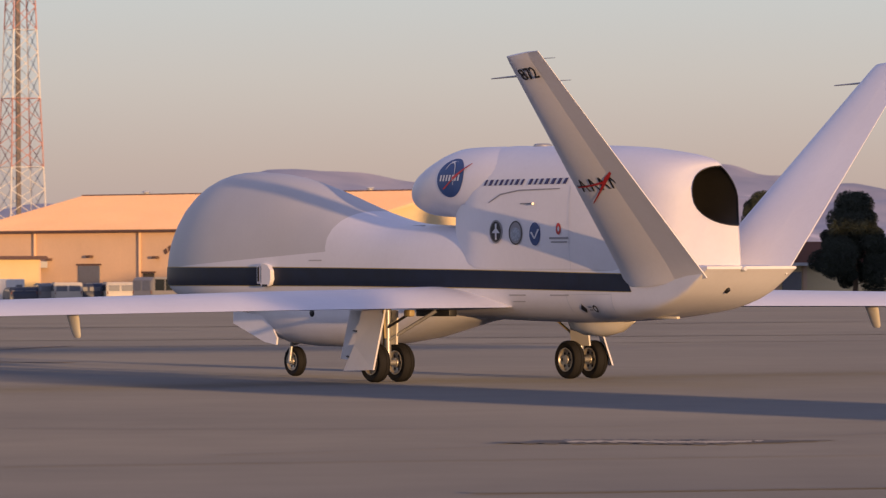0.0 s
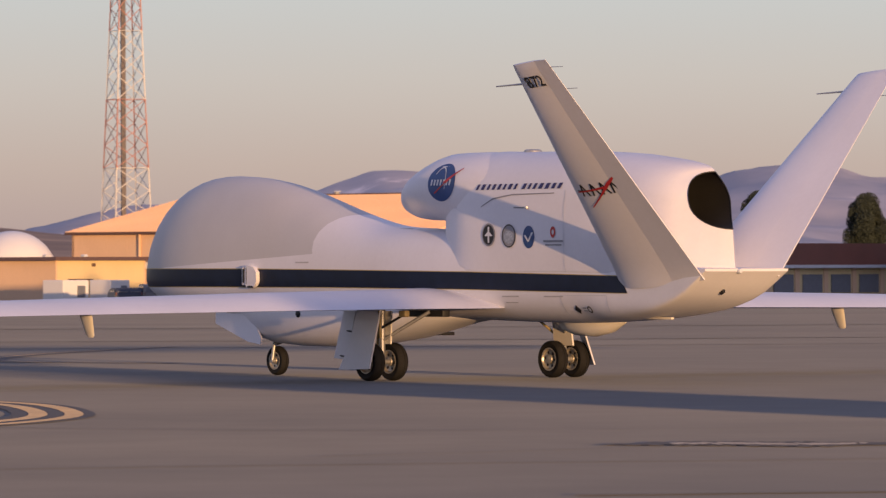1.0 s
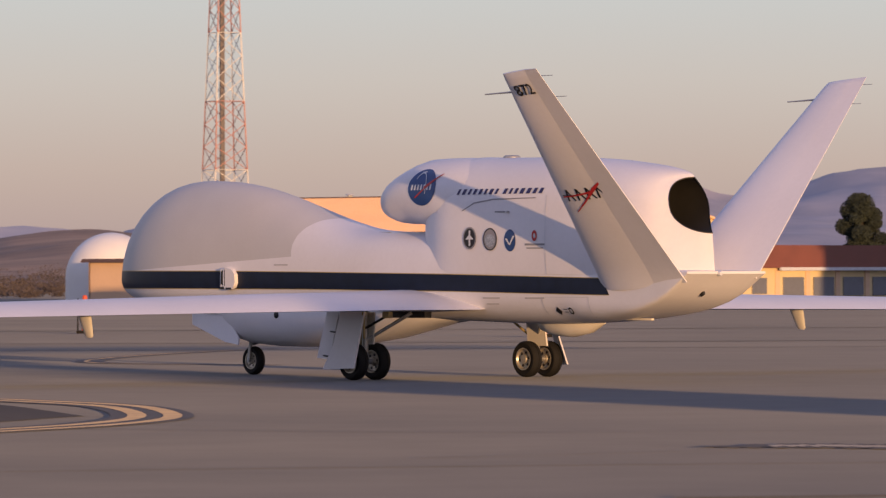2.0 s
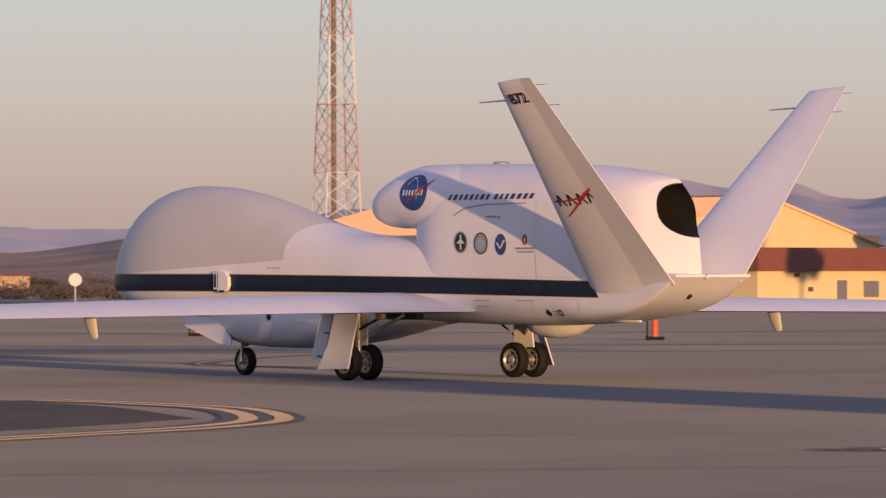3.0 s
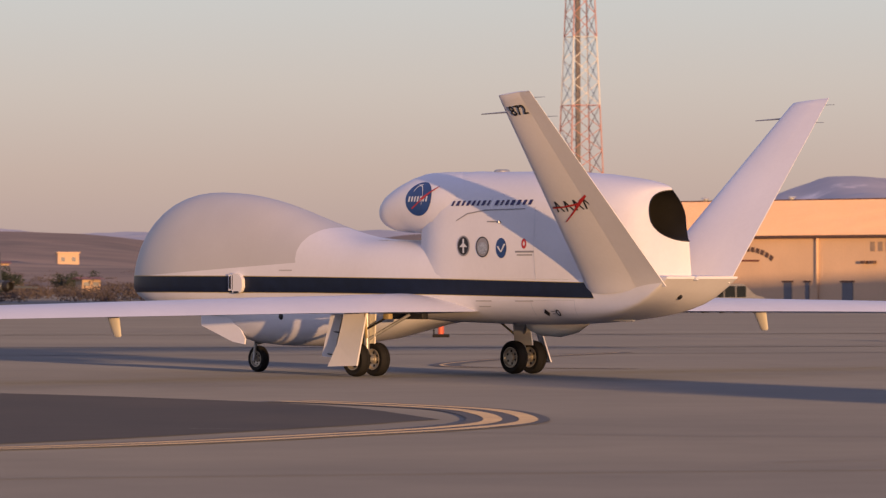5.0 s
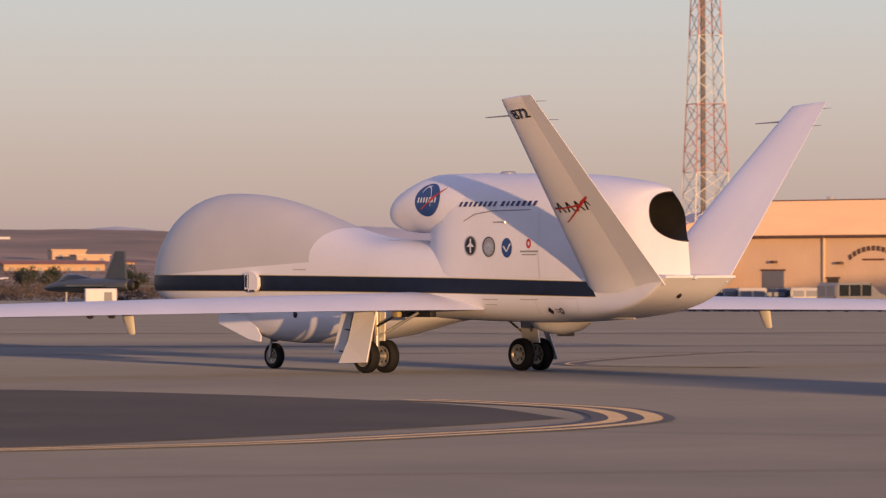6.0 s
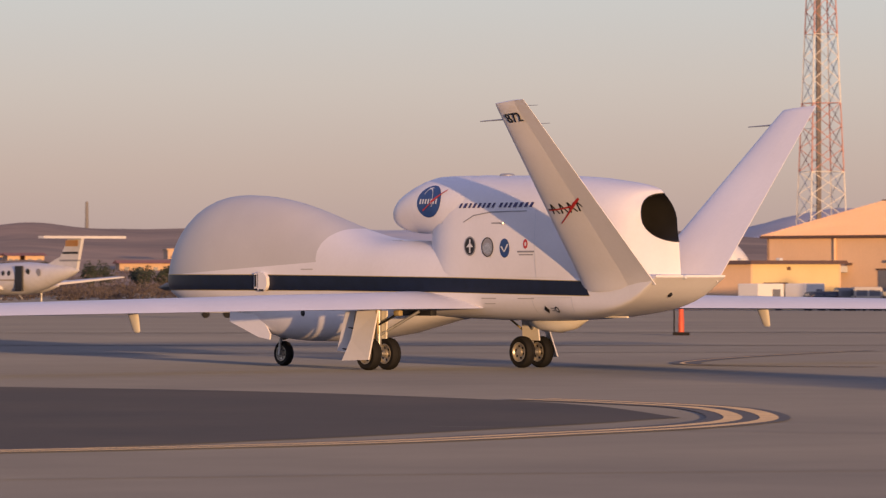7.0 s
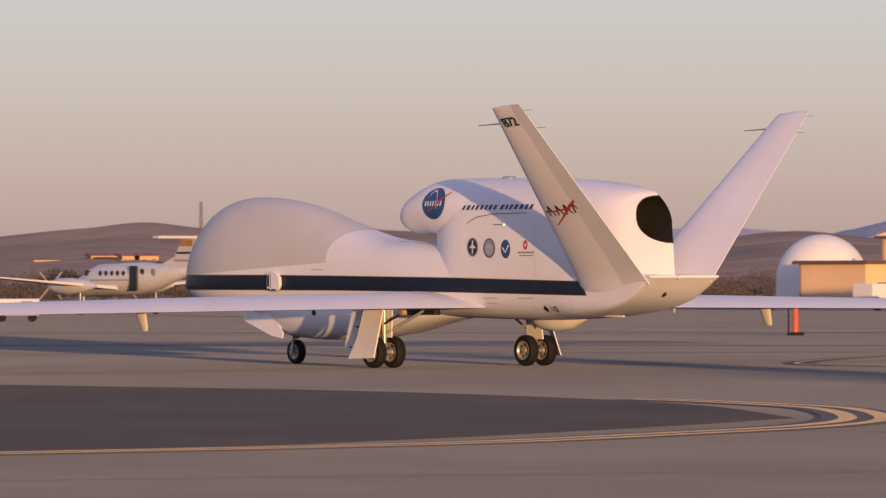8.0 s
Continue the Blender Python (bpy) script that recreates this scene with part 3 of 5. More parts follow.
    for cells, mat, nm in ((strokes, BLACK, "fin_emblem_bar"),
                           ([[(0.343, 0.215), (0.343, 0.235), (0.40, 0.48), (0.40, 0.44)], [(0.40, 0.44), (0.40, 0.48), (0.445, 0.68), (0.445, 0.60)], [(0.445, 0.60), (0.445, 0.68), (0.485, 0.86), (0.492, 0.88)], [(0.412, 0.10), (0.417, 0.10), (0.432, 0.56), (0.422, 0.56)]], RED, "fin_emblem_swoosh")):
        bm = bmesh.new()
        for q in cells:
            rows = [[fin_point(q[0][0] + (q[3][0] - q[0][0]) * j / 3 + ((q[1][0] - q[0][0]) * (1 - j / 3) + (q[2][0] - q[3][0]) * j / 3) * i / 3,
                               (q[0][1] * (1 - i / 3) + q[1][1] * i / 3) * (1 - j / 3) + (q[3][1] * (1 - i / 3) + q[2][1] * i / 3) * j / 3, 0.006 if mat is BLACK else 0.01)[0] for j in range(4)] for i in range(4)]
            loft(bm, rows, closed=False, cap0=False, cap1=False)
            part(nm, bm, mat, fins[0])
            bm = bmesh.new()
        bm.free()
    # small box fairing on the stripe
    bm = bmesh.new()
    slab(bm, [(4.58, 1.44), (4.70, 1.40), (4.80, 1.42), (4.84, 1.48), (4.84, 1.72), (4.78, 1.77), (4.62, 1.74), (4.54, 1.66), (4.53, 1.52)], 0.09, lambda a, b, k: (a, 0.745 + k, b))
    box(bm, pose(4.92, 0.80, 1.60), 0.035, 0.05, 0.30, 0.01)
    box(bm, pose(4.88, 0.80, 1.735), 0.10, 0.05, 0.03, 0.008)
    box(bm, pose(4.88, 0.80, 1.47), 0.10, 0.05, 0.03, 0.008)
    pb = part("probe_box", bm, WHITE, d, "small white sensor box")
    for x, z, sx, sz in ((4.885, 1.60, 0.03, 0.22), (4.80, 1.60, 0.014, 0.26), (4.70, 1.425, 0.14, 0.035)):
        part("slot", box(bmesh.new(), pose(x, 0.832, z), sx, 0.012, sz), BLACK, pb, smooth=False)
    # tail light and drain holes
    bm = bmesh.new()
    lathe(bm, [(0.001, -0.03), (0.03, -0.025), (0.04, 0.0), (0.04, 0.04)], 'x', 14, (-6.39, 0.15, 1.65))
    part("tail_light", bm, PALE, d)
    bm = bmesh.new()
    box(bm, pose(-5.95, 0.12, 1.37, 0, 30, 0), 0.10, 0.05, 0.12, 0.02)
    part("drain_mast", bm, BLACK, d)
    bm = lathe(bmesh.new(), [(0.001, 0.02), (0.035, 0.02), (0.06, 0.0), (0.06, -0.1)], 'y', 16, (3.72, 0.615, 1.0))
    part("sensor_port", bm, BLACK, d)
    part("deck_vent", box(bmesh.new(), pose(1.4, 0.30, fus(1.4)[1] - 0.022), 0.5, 0.05, 0.02), GREYMARK, d, smooth=False)
    part("belly_blade", box(bmesh.new(), pose(-4.65, 0.2, 0.958), 0.6, 0.06, 0.035, 0.01), CREAM, d, "thin cream blade under the tail")
    # landing gear
    for s in (1, -1):
        g = part("main_gear", rod(rod(rod(bmesh.new(), (0, s * 1.78, 0.29), (0, s * 1.78, 1.15), 0.05), (0.0, s * 1.50, 0.29), (0.0, s * 2.06, 0.29), 0.04), (-0.02, s * 1.78, 0.62), (-0.62, s * 1.35, 1.05), 0.028), STEEL, d, "steel main gear leg")
        bm = bmesh.new()
        rod(bm, (0.1, s * 1.78, 0.45), (0.1, s * 1.78, 1.1), 0.022)
        rod(bm, (0.1, s * 1.78, 0.62), (0.55, s * 1.5, 1.05), 0.02)
        part("drag_brace", bm, PRIMER, g)
        door = [(0.27, 1.10), (-0.31, 1.10), (-0.27, 0.19), (0.48, 0.17), (0.35, 0.55)] if s > 0 else [(0.14, 1.10), (-0.20, 1.10), (-0.40, 0.20), (-0.06, 0.19)]
        bm = slab(bmesh.new(), door, 0.03, lambda a, b, k, s=s: (a, s * ((2.02 if s > 0 else 1.82) + (0.0 if s > 0 else 0.5) * (a + 0.31) + (0.22 if s > 0 else 0.34) * (1.1 - b)**1.4 + k), b))
        part("gear_door", bm, WHITE, d, "white hanging gear door", smooth=False)
        bm = bmesh.new()
        box(bm, pose(-0.42, s * 1.2, 1.02), 0.85, 0.14, 0.10, 0.01)
        part("wheel_bay", bm, BLACK, d)
        fair = [(0.18, 1.06), (-0.16, 1.06), (-0.14, 0.56), (0.16, 0.56)] if s > 0 else [(0.16, 1.06), (-0.26, 1.06), (-0.36, 0.50), (0.10, 0.50)]
        part("leg_fairing", slab(bmesh.new(), fair, 0.03, lambda a, b, k, s=s: (a, s * 1.70 + k, b)), CREAM, g, "cream plate on the gear leg", smooth=False)
        if s > 0:
            fd = part("forward_gear_door", slab(bmesh.new(), [(0.52, 1.06), (0.82, 1.06), (0.98, 0.34), (0.66, 0.32)], 0.025, lambda a, b, k: (a, 1.86 + 0.1 * (1.1 - b) + k, b)), WHITE, d, "small white forward gear door", smooth=False)
            for p, q, r, mat in (((0.45, 1.95, 0.74), (0.75, 1.9, 0.76), 0.014, BLACK), ((0.5, 2.05, 0.36), (0.85, 1.94, 0.38), 0.014, BLACK), ((0.72, 1.95, 0.20), (0.62, 1.80, 1.0), 0.018, STEEL), ((0.78, 1.95, 0.19), (0.50, 2.10, 0.19), 0.02, STEEL)):
                part("door_link", rod(bmesh.new(), p, q, r), mat, fd)
        bm = bmesh.new()
        box(bm, pose(-0.55, s * 1.78, 1.02), 0.16, 0.10, 0.10, 0.02)
        part("hinge", bm, PRIMER, d)
        part("door_strut", rod(bmesh.new(), (-0.52, s * 1.78, 1.0), (0.05, s * 1.80, 0.78), 0.02), BLACK, d)
        part("door_edge", box(bmesh.new(), pose(-0.285, s * 2.04, 0.86, -3, 0, 0), 0.03, 0.04, 0.42, 0.01), PRIMER, d)
    ng = part("nose_gear", rod(rod(bmesh.new(), (5.09, 0.11, 0.23), (5.09, 0.06, 0.55), 0.03), (5.09, 0.02, 0.5), (5.12, 0.0, 1.0), 0.05), STEEL, d, "steel nose gear leg")
    bm = bmesh.new()
    rod(bm, (5.09, -0.13, 0.23), (5.09, 0.13, 0.23), 0.03)
    part("axle", bm, STEEL, ng)
    part("steering_link", rod(bmesh.new(), (5.1, 0.0, 0.52), (4.75, 0.0, 0.60), 0.04), STEEL, ng)
    bm = slab(bmesh.new(), [(6.18, 1.03), (6.14, 0.83), (5.2, 0.545), (4.85, 0.50), (4.85, 0.60), (5.2, 0.95)], 0.03, lambda a, b, k: (a, 0.42 + k + 0.15 * (1.0 - b), b))
    part("nose_gear_door", bm, WHITE, d, "white open nose gear door", smooth=False)
    bm = slab(bmesh.new(), [(6.18, 1.03), (6.14, 0.83), (5.2, 0.545), (4.85, 0.50), (4.85, 0.60), (5.2, 0.95)], 0.03, lambda a, b, k: (a, -0.42 - k - 0.15 * (1.0 - b), b))
    part("nose_gear_door", bm, WHITE, d, "white open nose gear door", smooth=False)
    wheels = [(wheel(d, "nose_wheel", 0.235, 0.15, (5.09, 0, 0.235), 1), 0.235, (5.09, 0, 0.235))]
    for v in (1.57, 2.01, -1.57, -2.01):
        wheels.append((wheel(d, "main_wheel", 0.29, 0.19, (0, v, 0.29), 1 if v > 0 else -1), 0.29, (0, v, 0.29)))
    return d, wheels


drone, drone_wheels = build_drone()

# ---- marks on the pavement ----
YELLOW = material("yellow_marking", (0.30, 0.235, 0.135), 0.75, vary=0.25, scale=1.5, fine=12, dusty=1.0)
MARKBLACK = material("black_marking", (0.03, 0.032, 0.04), 0.8, vary=0.3, scale=1.5, fine=9, dusty=1.0)
TAR = material("tar_seam", (0.083, 0.084, 0.084), 0.85, vary=0.3, scale=0.8, fine=6, dusty=1.0)
CRACK = material("open_crack", (0.035, 0.035, 0.04), 0.85, vary=0.3, scale=0.8, fine=6, dusty=1.0)
SPALL = material("spalled_concrete", (0.17, 0.17, 0.175), 0.9, vary=0.3, scale=1.5, fine=6, dusty=1.0)


def curve_through(pts, per=10):
    """Catmull-Rom points through the given ones."""
    p = [Vector(q) for q in pts]
    p = [p[0] * 2 - p[1]] + p + [p[-1] * 2 - p[-2]]
    out = []
    for i in range(1, len(p) - 2):
        for k in range(per):
            t = k / per
            out.append(0.5 * ((2 * p[i]) + (p[i + 1] - p[i - 1]) * t + (2 * p[i - 1] - 5 * p[i] + 4 * p[i + 1] - p[i + 2]) * t * t + (3 * p[i] - p[i - 1] - 3 * p[i + 1] + p[i + 2]) * t**3))
    return out + [p[-2]]


def ribbon(name, pts, o0, o1, z, mat, label, category, wob=0.0):
    """A band between two offsets to the left of a line on the ground."""
    bm = bmesh.new()
    rows = []
    for i, p in enumerate(pts):
        t = (pts[min(i + 1, len(pts) - 1)] - pts[max(i - 1, 0)]).normalized()
        n = Vector((-t.y, t.x))
        j = wob * noise.noise((p.x * 0.7, p.y * 0.7, 3.1))
        a, b = p + n * (o0 + j), p + n * (o1 + j)
        rows.append([(a.x, a.y, z), (b.x, b.y, z)])
    loft(bm, rows, closed=False, cap0=False, cap1=False)
    return thing(name, bm, mat, label, category, kind="structure", smooth=False)


def build_marks():
    # bare infield island with a pointed tip
    top = curve_through([(-40, 104), (-14, 85), (-8.3, 80.6), (-4.6, 75.5), (-2.6, 71), (-1.3, 64.8)], 14)
    low = curve_through([(-26, 32), (-8.5, 51.6), (-5.2, 55.9), (-2.5, 61.6), (-1.7, 63.8), (-1.3, 64.8)], 14)
    bm = bmesh.new()
    loft(bm, [[(a.x, a.y, 0.006), (b.x, b.y, 0.006)] for a, b in zip(top[:-1], low[:-1])] + [[(-1.3, 64.83, 0.006), (-1.3, 64.8, 0.006)]], closed=False, cap0=False, cap1=False)
    thing("infield", bm, INFIELD, "bare dark dirt island ending in a point", "infield", kind="structure", smooth=False)
    hook = curve_through([(-9.6, 50.2), (-4.4, 54.2), (-1.8, 58.4), (-0.5, 61.4), (-0.02, 64.6), (-0.5, 69.6), (-1.9, 73.0), (-3.1, 75.0)], 14)
    for o0, o1, mat in ((0.0, 0.14, MARKBLACK), (0.14, 0.36, YELLOW), (0.36, 0.56, MARKBLACK), (0.56, 0.78, YELLOW), (0.78, 0.98, MARKBLACK)):
        yel = mat is YELLOW
        ribbon("taxi_edge_line" if yel else "line_border", hook, o0, o1, 0.010 if yel else 0.008, mat, "worn yellow painted edge line curving round the island" if yel else "black painted border beside a yellow edge line", "marking")
    hook2 = curve_through([(1.4, 101.2), (-1.2, 103.0), (-2.1, 105.2), (-1.9, 109.5), (-0.7, 116), (1.5, 124)], 12)
    for o0, o1, mat in ((0.16, 0.0, MARKBLACK), (0.0, -0.08, YELLOW), (-0.08, -0.40, MARKBLACK)):
        yel = mat is YELLOW
        ribbon("taxi_edge_line" if yel else "line_border", hook2, o0, o1, 0.010 if yel else 0.008, mat, "worn yellow painted line far across the apron" if yel else "black painted border beside a yellow line", "marking")
    # a long spindle-shaped crack with spalled concrete in it
    line = curve_through([(4.7, 52.2), (5.4, 52.5), (6.0, 52.45), (6.6, 52.1), (7.2, 52.2), (7.95, 52.3)], 16)
    for wide, z, mat, label in ((1.5, 0.009, CRACK, "open dark crack in the concrete"), (0.6, 0.011, SPALL, "pale spalled concrete inside a crack")):
        bm = bmesh.new()
        rows = []
        for k, p in enumerate(line):
            t = k / (len(line) - 1)
            t = t if mat is CRACK else 0.22 + 0.6 * t
            if mat is SPALL:
                p = line[int(t * (len(line) - 1))]
            h = wide / 2 * math.sin(math.pi * t)**0.8 * (1 + 0.6 * noise.noise((k * 0.35, 2.0, z * 900)))
            o = 0.1 * noise.noise((k * 0.3, 5.0, 1.0))
            rows.append([(p.x, p.y - h + o * 3, z), (p.x + 0.001 * k, p.y + h + o * 3, z)])
        loft(bm, rows, closed=False, cap0=False, cap1=False)
        thing("crack" if mat is CRACK else "spall", bm, mat, label, "crack", kind="structure", smooth=False)
    for pts, w in (([(-9, 44.0), (-3, 46.2), (2, 47.4), (8, 48.3)], 0.09), 
                   ([(2, 49.6), (6, 52.2), (9.5, 55)], 0.05), ([(3.5, 40.6), (6, 41.0), (9, 41.2)], 0.2), ([(-24, 136), (2, 134), (30, 138)], 0.6), ([(-20, 120), (0, 122), (24, 125)], 0.35), ([(-4, 61), (3, 57.5), (10, 58.6)], 0.05), ([(-30, 168), (0, 165), (34, 171)], 0.9)):
        ribbon("tar_seam", curve_through(pts, 16), -w / 2, w / 2, 0.009, TAR, "irregular dark tar seam in the concrete", "seam", wob=w * 0.9)


build_marks()

# ---- buildings, all on the airfield's grid ----
E1, E2 = Vector((0.694, 0.72, 0)), Vector((-0.72, 0.694, 0))
# hangar and annex siding in two tones; the cream has full sunlight put in
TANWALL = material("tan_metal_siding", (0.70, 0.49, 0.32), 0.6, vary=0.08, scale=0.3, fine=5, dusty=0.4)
SUNCREAM = material("sun_toned_siding", (0.70, 0.56, 0.31), 0.6, vary=0.07, scale=0.4, fine=5)
TANROOF = material("tan_metal_roof", (0.85, 0.56, 0.34), 0.6, vary=0.07, scale=0.25, fine=4, dusty=0.8)
BROWN = material("brown_fascia", (0.19, 0.065, 0.045), 0.6, vary=0.12, scale=0.5, fine=5)
TRIM = material("dark_brown_trim", (0.12, 0.07, 0.05), 0.6, vary=0.15)
DOORGREY = material("grey_door", (0.16, 0.17, 0.2), 0.5, vary=0.1)
GLASS = material("dark_glass", (0.02, 0.025, 0.03), 0.1, vary=0.2)
DOMEWHITE = material("dome_white", (0.75, 0.74, 0.72), 0.5, vary=0.05, scale=0.5)
SIGNTAN = material("faded_sign_paint", (0.40, 0.29, 0.20), 0.6, vary=0.12)
LIGHTGREY = material("light_grey_metal", (0.45, 0.46, 0.48), 0.5, vary=0.1)


def grid_pose(p, base):
    return Matrix.Translation((p[0], p[1], base)) @ Matrix((E1, E2, Vector((0, 0, 1)))).transposed().to_4x4()


def wall_piece(bm, a, b, z0, z1, t=0.2):
    """An upright wall between two plan points, thickness to the inner side."""
    a, b = Vector(a), Vector(b)
    d = (b - a).normalized()
    n = Vector((-d.y, d.x)) * t
    loft(bm, [[(a.x, a.y, z0), (b.x, b.y, z0), (b.x + n.x, b.y + n.y, z0), (a.x + n.x, a.y + n.y, z0)], [(a.x, a.y, z1), (b.x, b.y, z1), (b.x + n.x, b.y + n.y, z1), (a.x + n.x, a.y + n.y, z1)]])
    return bm


def build_hangar():
    W, L, EAVE, RIDGE, HIP = 27.3, 37.4, 5.60, 8.45, -0.35
    h = empty("hangar", grid_pose((25.0, 405.2), -0.75), "long tan metal hangar with low pitched roof and bright gable end", "hangar")
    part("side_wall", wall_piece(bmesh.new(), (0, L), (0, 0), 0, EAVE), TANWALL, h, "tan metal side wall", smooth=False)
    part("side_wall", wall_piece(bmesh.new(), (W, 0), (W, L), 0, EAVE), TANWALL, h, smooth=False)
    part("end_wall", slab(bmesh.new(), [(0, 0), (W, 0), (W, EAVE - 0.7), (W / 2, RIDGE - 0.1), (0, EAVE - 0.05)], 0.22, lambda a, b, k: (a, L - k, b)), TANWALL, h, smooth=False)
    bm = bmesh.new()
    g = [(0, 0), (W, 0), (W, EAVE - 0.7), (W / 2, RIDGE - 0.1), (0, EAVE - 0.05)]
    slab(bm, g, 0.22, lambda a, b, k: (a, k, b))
    part("gable_wall", bm, SUNCREAM, h, "gable wall in cream siding toned for full sun", smooth=False)
    bm = bmesh.new()
    o = 0.35
    v = [bm.verts.new(p) for p in ((-o, -o, EAVE), (-o, L + o, EAVE), (W / 2, L - HIP, RIDGE), (W / 2, -o, RIDGE), (W + o, L + o, EAVE - 0.75), (W + o, -o, EAVE - 0.75))]
    for f in ((0, 1, 2, 3), (4, 5, 3, 2)):
        bm.faces.new([v[i] for i in f])
    r = bmesh.ops.extrude_face_region(bm, geom=list(bm.faces))
    for x in r["geom"]:
        if isinstance(x, bmesh.types.BMVert):
            x.co.z -= 0.16
    roof = part("roof", bm, TANROOF, h, "tan metal roof, stepped to catch the low sun", smooth=False)
    # courses added so upright butts catch the low sun on the side wall's slope
    n = 36
    run, rise = (W / 2 + o) / n, (RIDGE - EAVE) / n
    for k in range(n):
        x0, z0 = -o + run * k, EAVE + rise * k
        bm = slab(bmesh.new(), [(x0, z0 + 0.01), (x0 + run, z0 + rise + 0.01), (x0 + run, z0 + rise + 0.025), (x0, z0 + rise - 0.005)], L + 2 * o, lambda a, b, q: (a, -o + q, b))
        part("roof_course", bm, TANROOF, roof, smooth=False)
    part("ridge_cap", box(bmesh.new(), pose(W / 2, (L - HIP) / 2, RIDGE + 0.05), 0.5, L - HIP, 0.1), TRIM, roof, smooth=False)
    for y in (8.0, 22.0, 31.0):
        bm = lathe(bmesh.new(), [(0.001, 0.26), (0.3, 0.23), (0.4, 0.12), (0.2, 0.1), (0.2, -0.3)], 'z', 12, (W / 2, y, RIDGE + 0.1))
        part("ridge_vent", bm, LIGHTGREY, roof)
    part("eave_gutter", box(bmesh.new(), pose(-o - 0.08, L / 2, EAVE - 0.1), 0.16, L + 2 * o, 0.2, 0.03), TRIM, h, "dark brown gutter", smooth=False)

    def s_of(b):
        k = math.tan(radians(-b))
        return (25 - 405.2 * k) / (0.72 + 0.694 * k)
    for b in (-2.75, -0.45, -1.53):
        s = s_of(b)
        part("downpipe", rod(bmesh.new(), (-0.12, s, 0), (-0.12, s, EAVE - 0.1), 0.1, n=8), TANWALL, h)
    for b0, b1, zt, mat, nm in ((-3.0, -3.11, 2.1, DOORGREY, "side_door"), (-0.89, -1.11, 2.9, DOORGREY, "roller_door"), (-1.56, -1.67, 2.3, GLASS, "side_door"), (-2.4, -2.48, 2.1, DOORGREY, "side_door"), (-2.62, -2.66, 2.1, DOORGREY, "side_door")):
        s0, s1 = s_of(b0), s_of(b1)
        dd = part(nm, box(bmesh.new(), pose(-0.03, (s0 + s1) / 2, zt / 2), 0.08, abs(s1 - s0), zt, 0.02), mat, h, smooth=False)
        part("door_frame", box(bmesh.new(), pose(-0.03, (s0 + s1) / 2, zt + 0.08), 0.12, abs(s1 - s0) + 0.3, 0.14), TRIM, dd, smooth=False)
    for b, z in ((-3.24, 3.6), (-1.02, 3.6), (-1.7, 3.5), (-0.6, 3.4), (-3.33, 3.6)):
        s = s_of(b)
        part("wall_lamp", box(bmesh.new(), pose(-0.2, s, z), 0.35, 0.5, 0.2, 0.04), TRIM, h, smooth=False)
    for k in range(4):
        part("sign_bar", box(bmesh.new(), pose(-0.02, s_of(-3.32) - k * 0.75, 4.75), 0.06, 0.40, 0.70), SIGNTAN, h, smooth=False)
    for k in range(11):
        a = radians(-32 + 64 * k / 10)
        part("sign_bar", box(bmesh.new(), pose(-0.02, s_of(-2.03) - 4.4 * math.sin(a), 0.3 + 4.3 * math.cos(a), math.degrees(a), 0, 0), 0.06, 0.32, 0.36), TRIM, h, "dark bar of an arched sign", smooth=False)
    part("sign_line", box(bmesh.new(), pose(-0.02, s_of(-2.03), 3.75), 0.06, 2.2, 0.14), BROWN, h, "dull red line of a sign", smooth=False)
    part("wall_unit", box(bmesh.new(), pose(-0.5, s_of(-0.52), 3.0), 0.8, 1.3, 0.5, 0.05), LIGHTGREY, h, smooth=False)
    part("gable_door", box(bmesh.new(), pose(3.0, -0.03, 1.3), 1.1, 0.08, 2.6, 0.02), TANWALL, h, smooth=False)
    part("gable_door_frame", box(bmesh.new(), pose(3.0, -0.05, 2.68), 1.4, 0.12, 0.12), TRIM, h, smooth=False)
    for k in range(18):
        y = 0.8 + k * 2.05
        part("siding_rib", box(bmesh.new(), pose(0.0, y, EAVE / 2 - 0.1), 0.012, 0.04, EAVE - 0.3), TANWALL, h, smooth=False)


def flat_building(name, at, base, w, dep, z_wall, fascia, label, category, wall_l, wall_f, fascia_mat, items=()):
    h = empty(name, grid_pose(at, base), label, category)
    part("side_wall", wall_piece(bmesh.new(), (0, dep), (0, 0), 0, z_wall), wall_l, h, smooth=False)
    part("front_wall", wall_piece(bmesh.new(), (0.2, 0), (w - 0.2, 0), 0, z_wall), wall_f, h, smooth=False)
    part("side_wall", wall_piece(bmesh.new(), (w, 0), (w, dep), 0, z_wall), wall_l, h, smooth=False)
    part("back_wall", wall_piece(bmesh.new(), (w, dep), (0, dep), 0, z_wall), wall_l, h, smooth=False)
    bm = bmesh.new()
    t0, t1, o = z_wall - 0.02, z_wall + fascia, 0.45
    loft(bm, [[(-o, -o, t0), (w + o, -o, t0), (w + o, dep + o, t0), (-o, dep + o, t0)], [(-o + 0.12, -o + 0.12, t1), (w + o - 0.12, -o + 0.12, t1), (w + o - 0.12, dep + o - 0.12, t1), (-o + 0.12, dep + o - 0.12, t1)]])
    r = part("roof", bm, fascia_mat, h, smooth=False)
    for nm, x, z, sx, sz, mat in items:
        part(nm, box(bmesh.new(), pose(x, -0.04, z), sx, 0.1, sz, 0.02), mat, h, smooth=False)
    return h, r


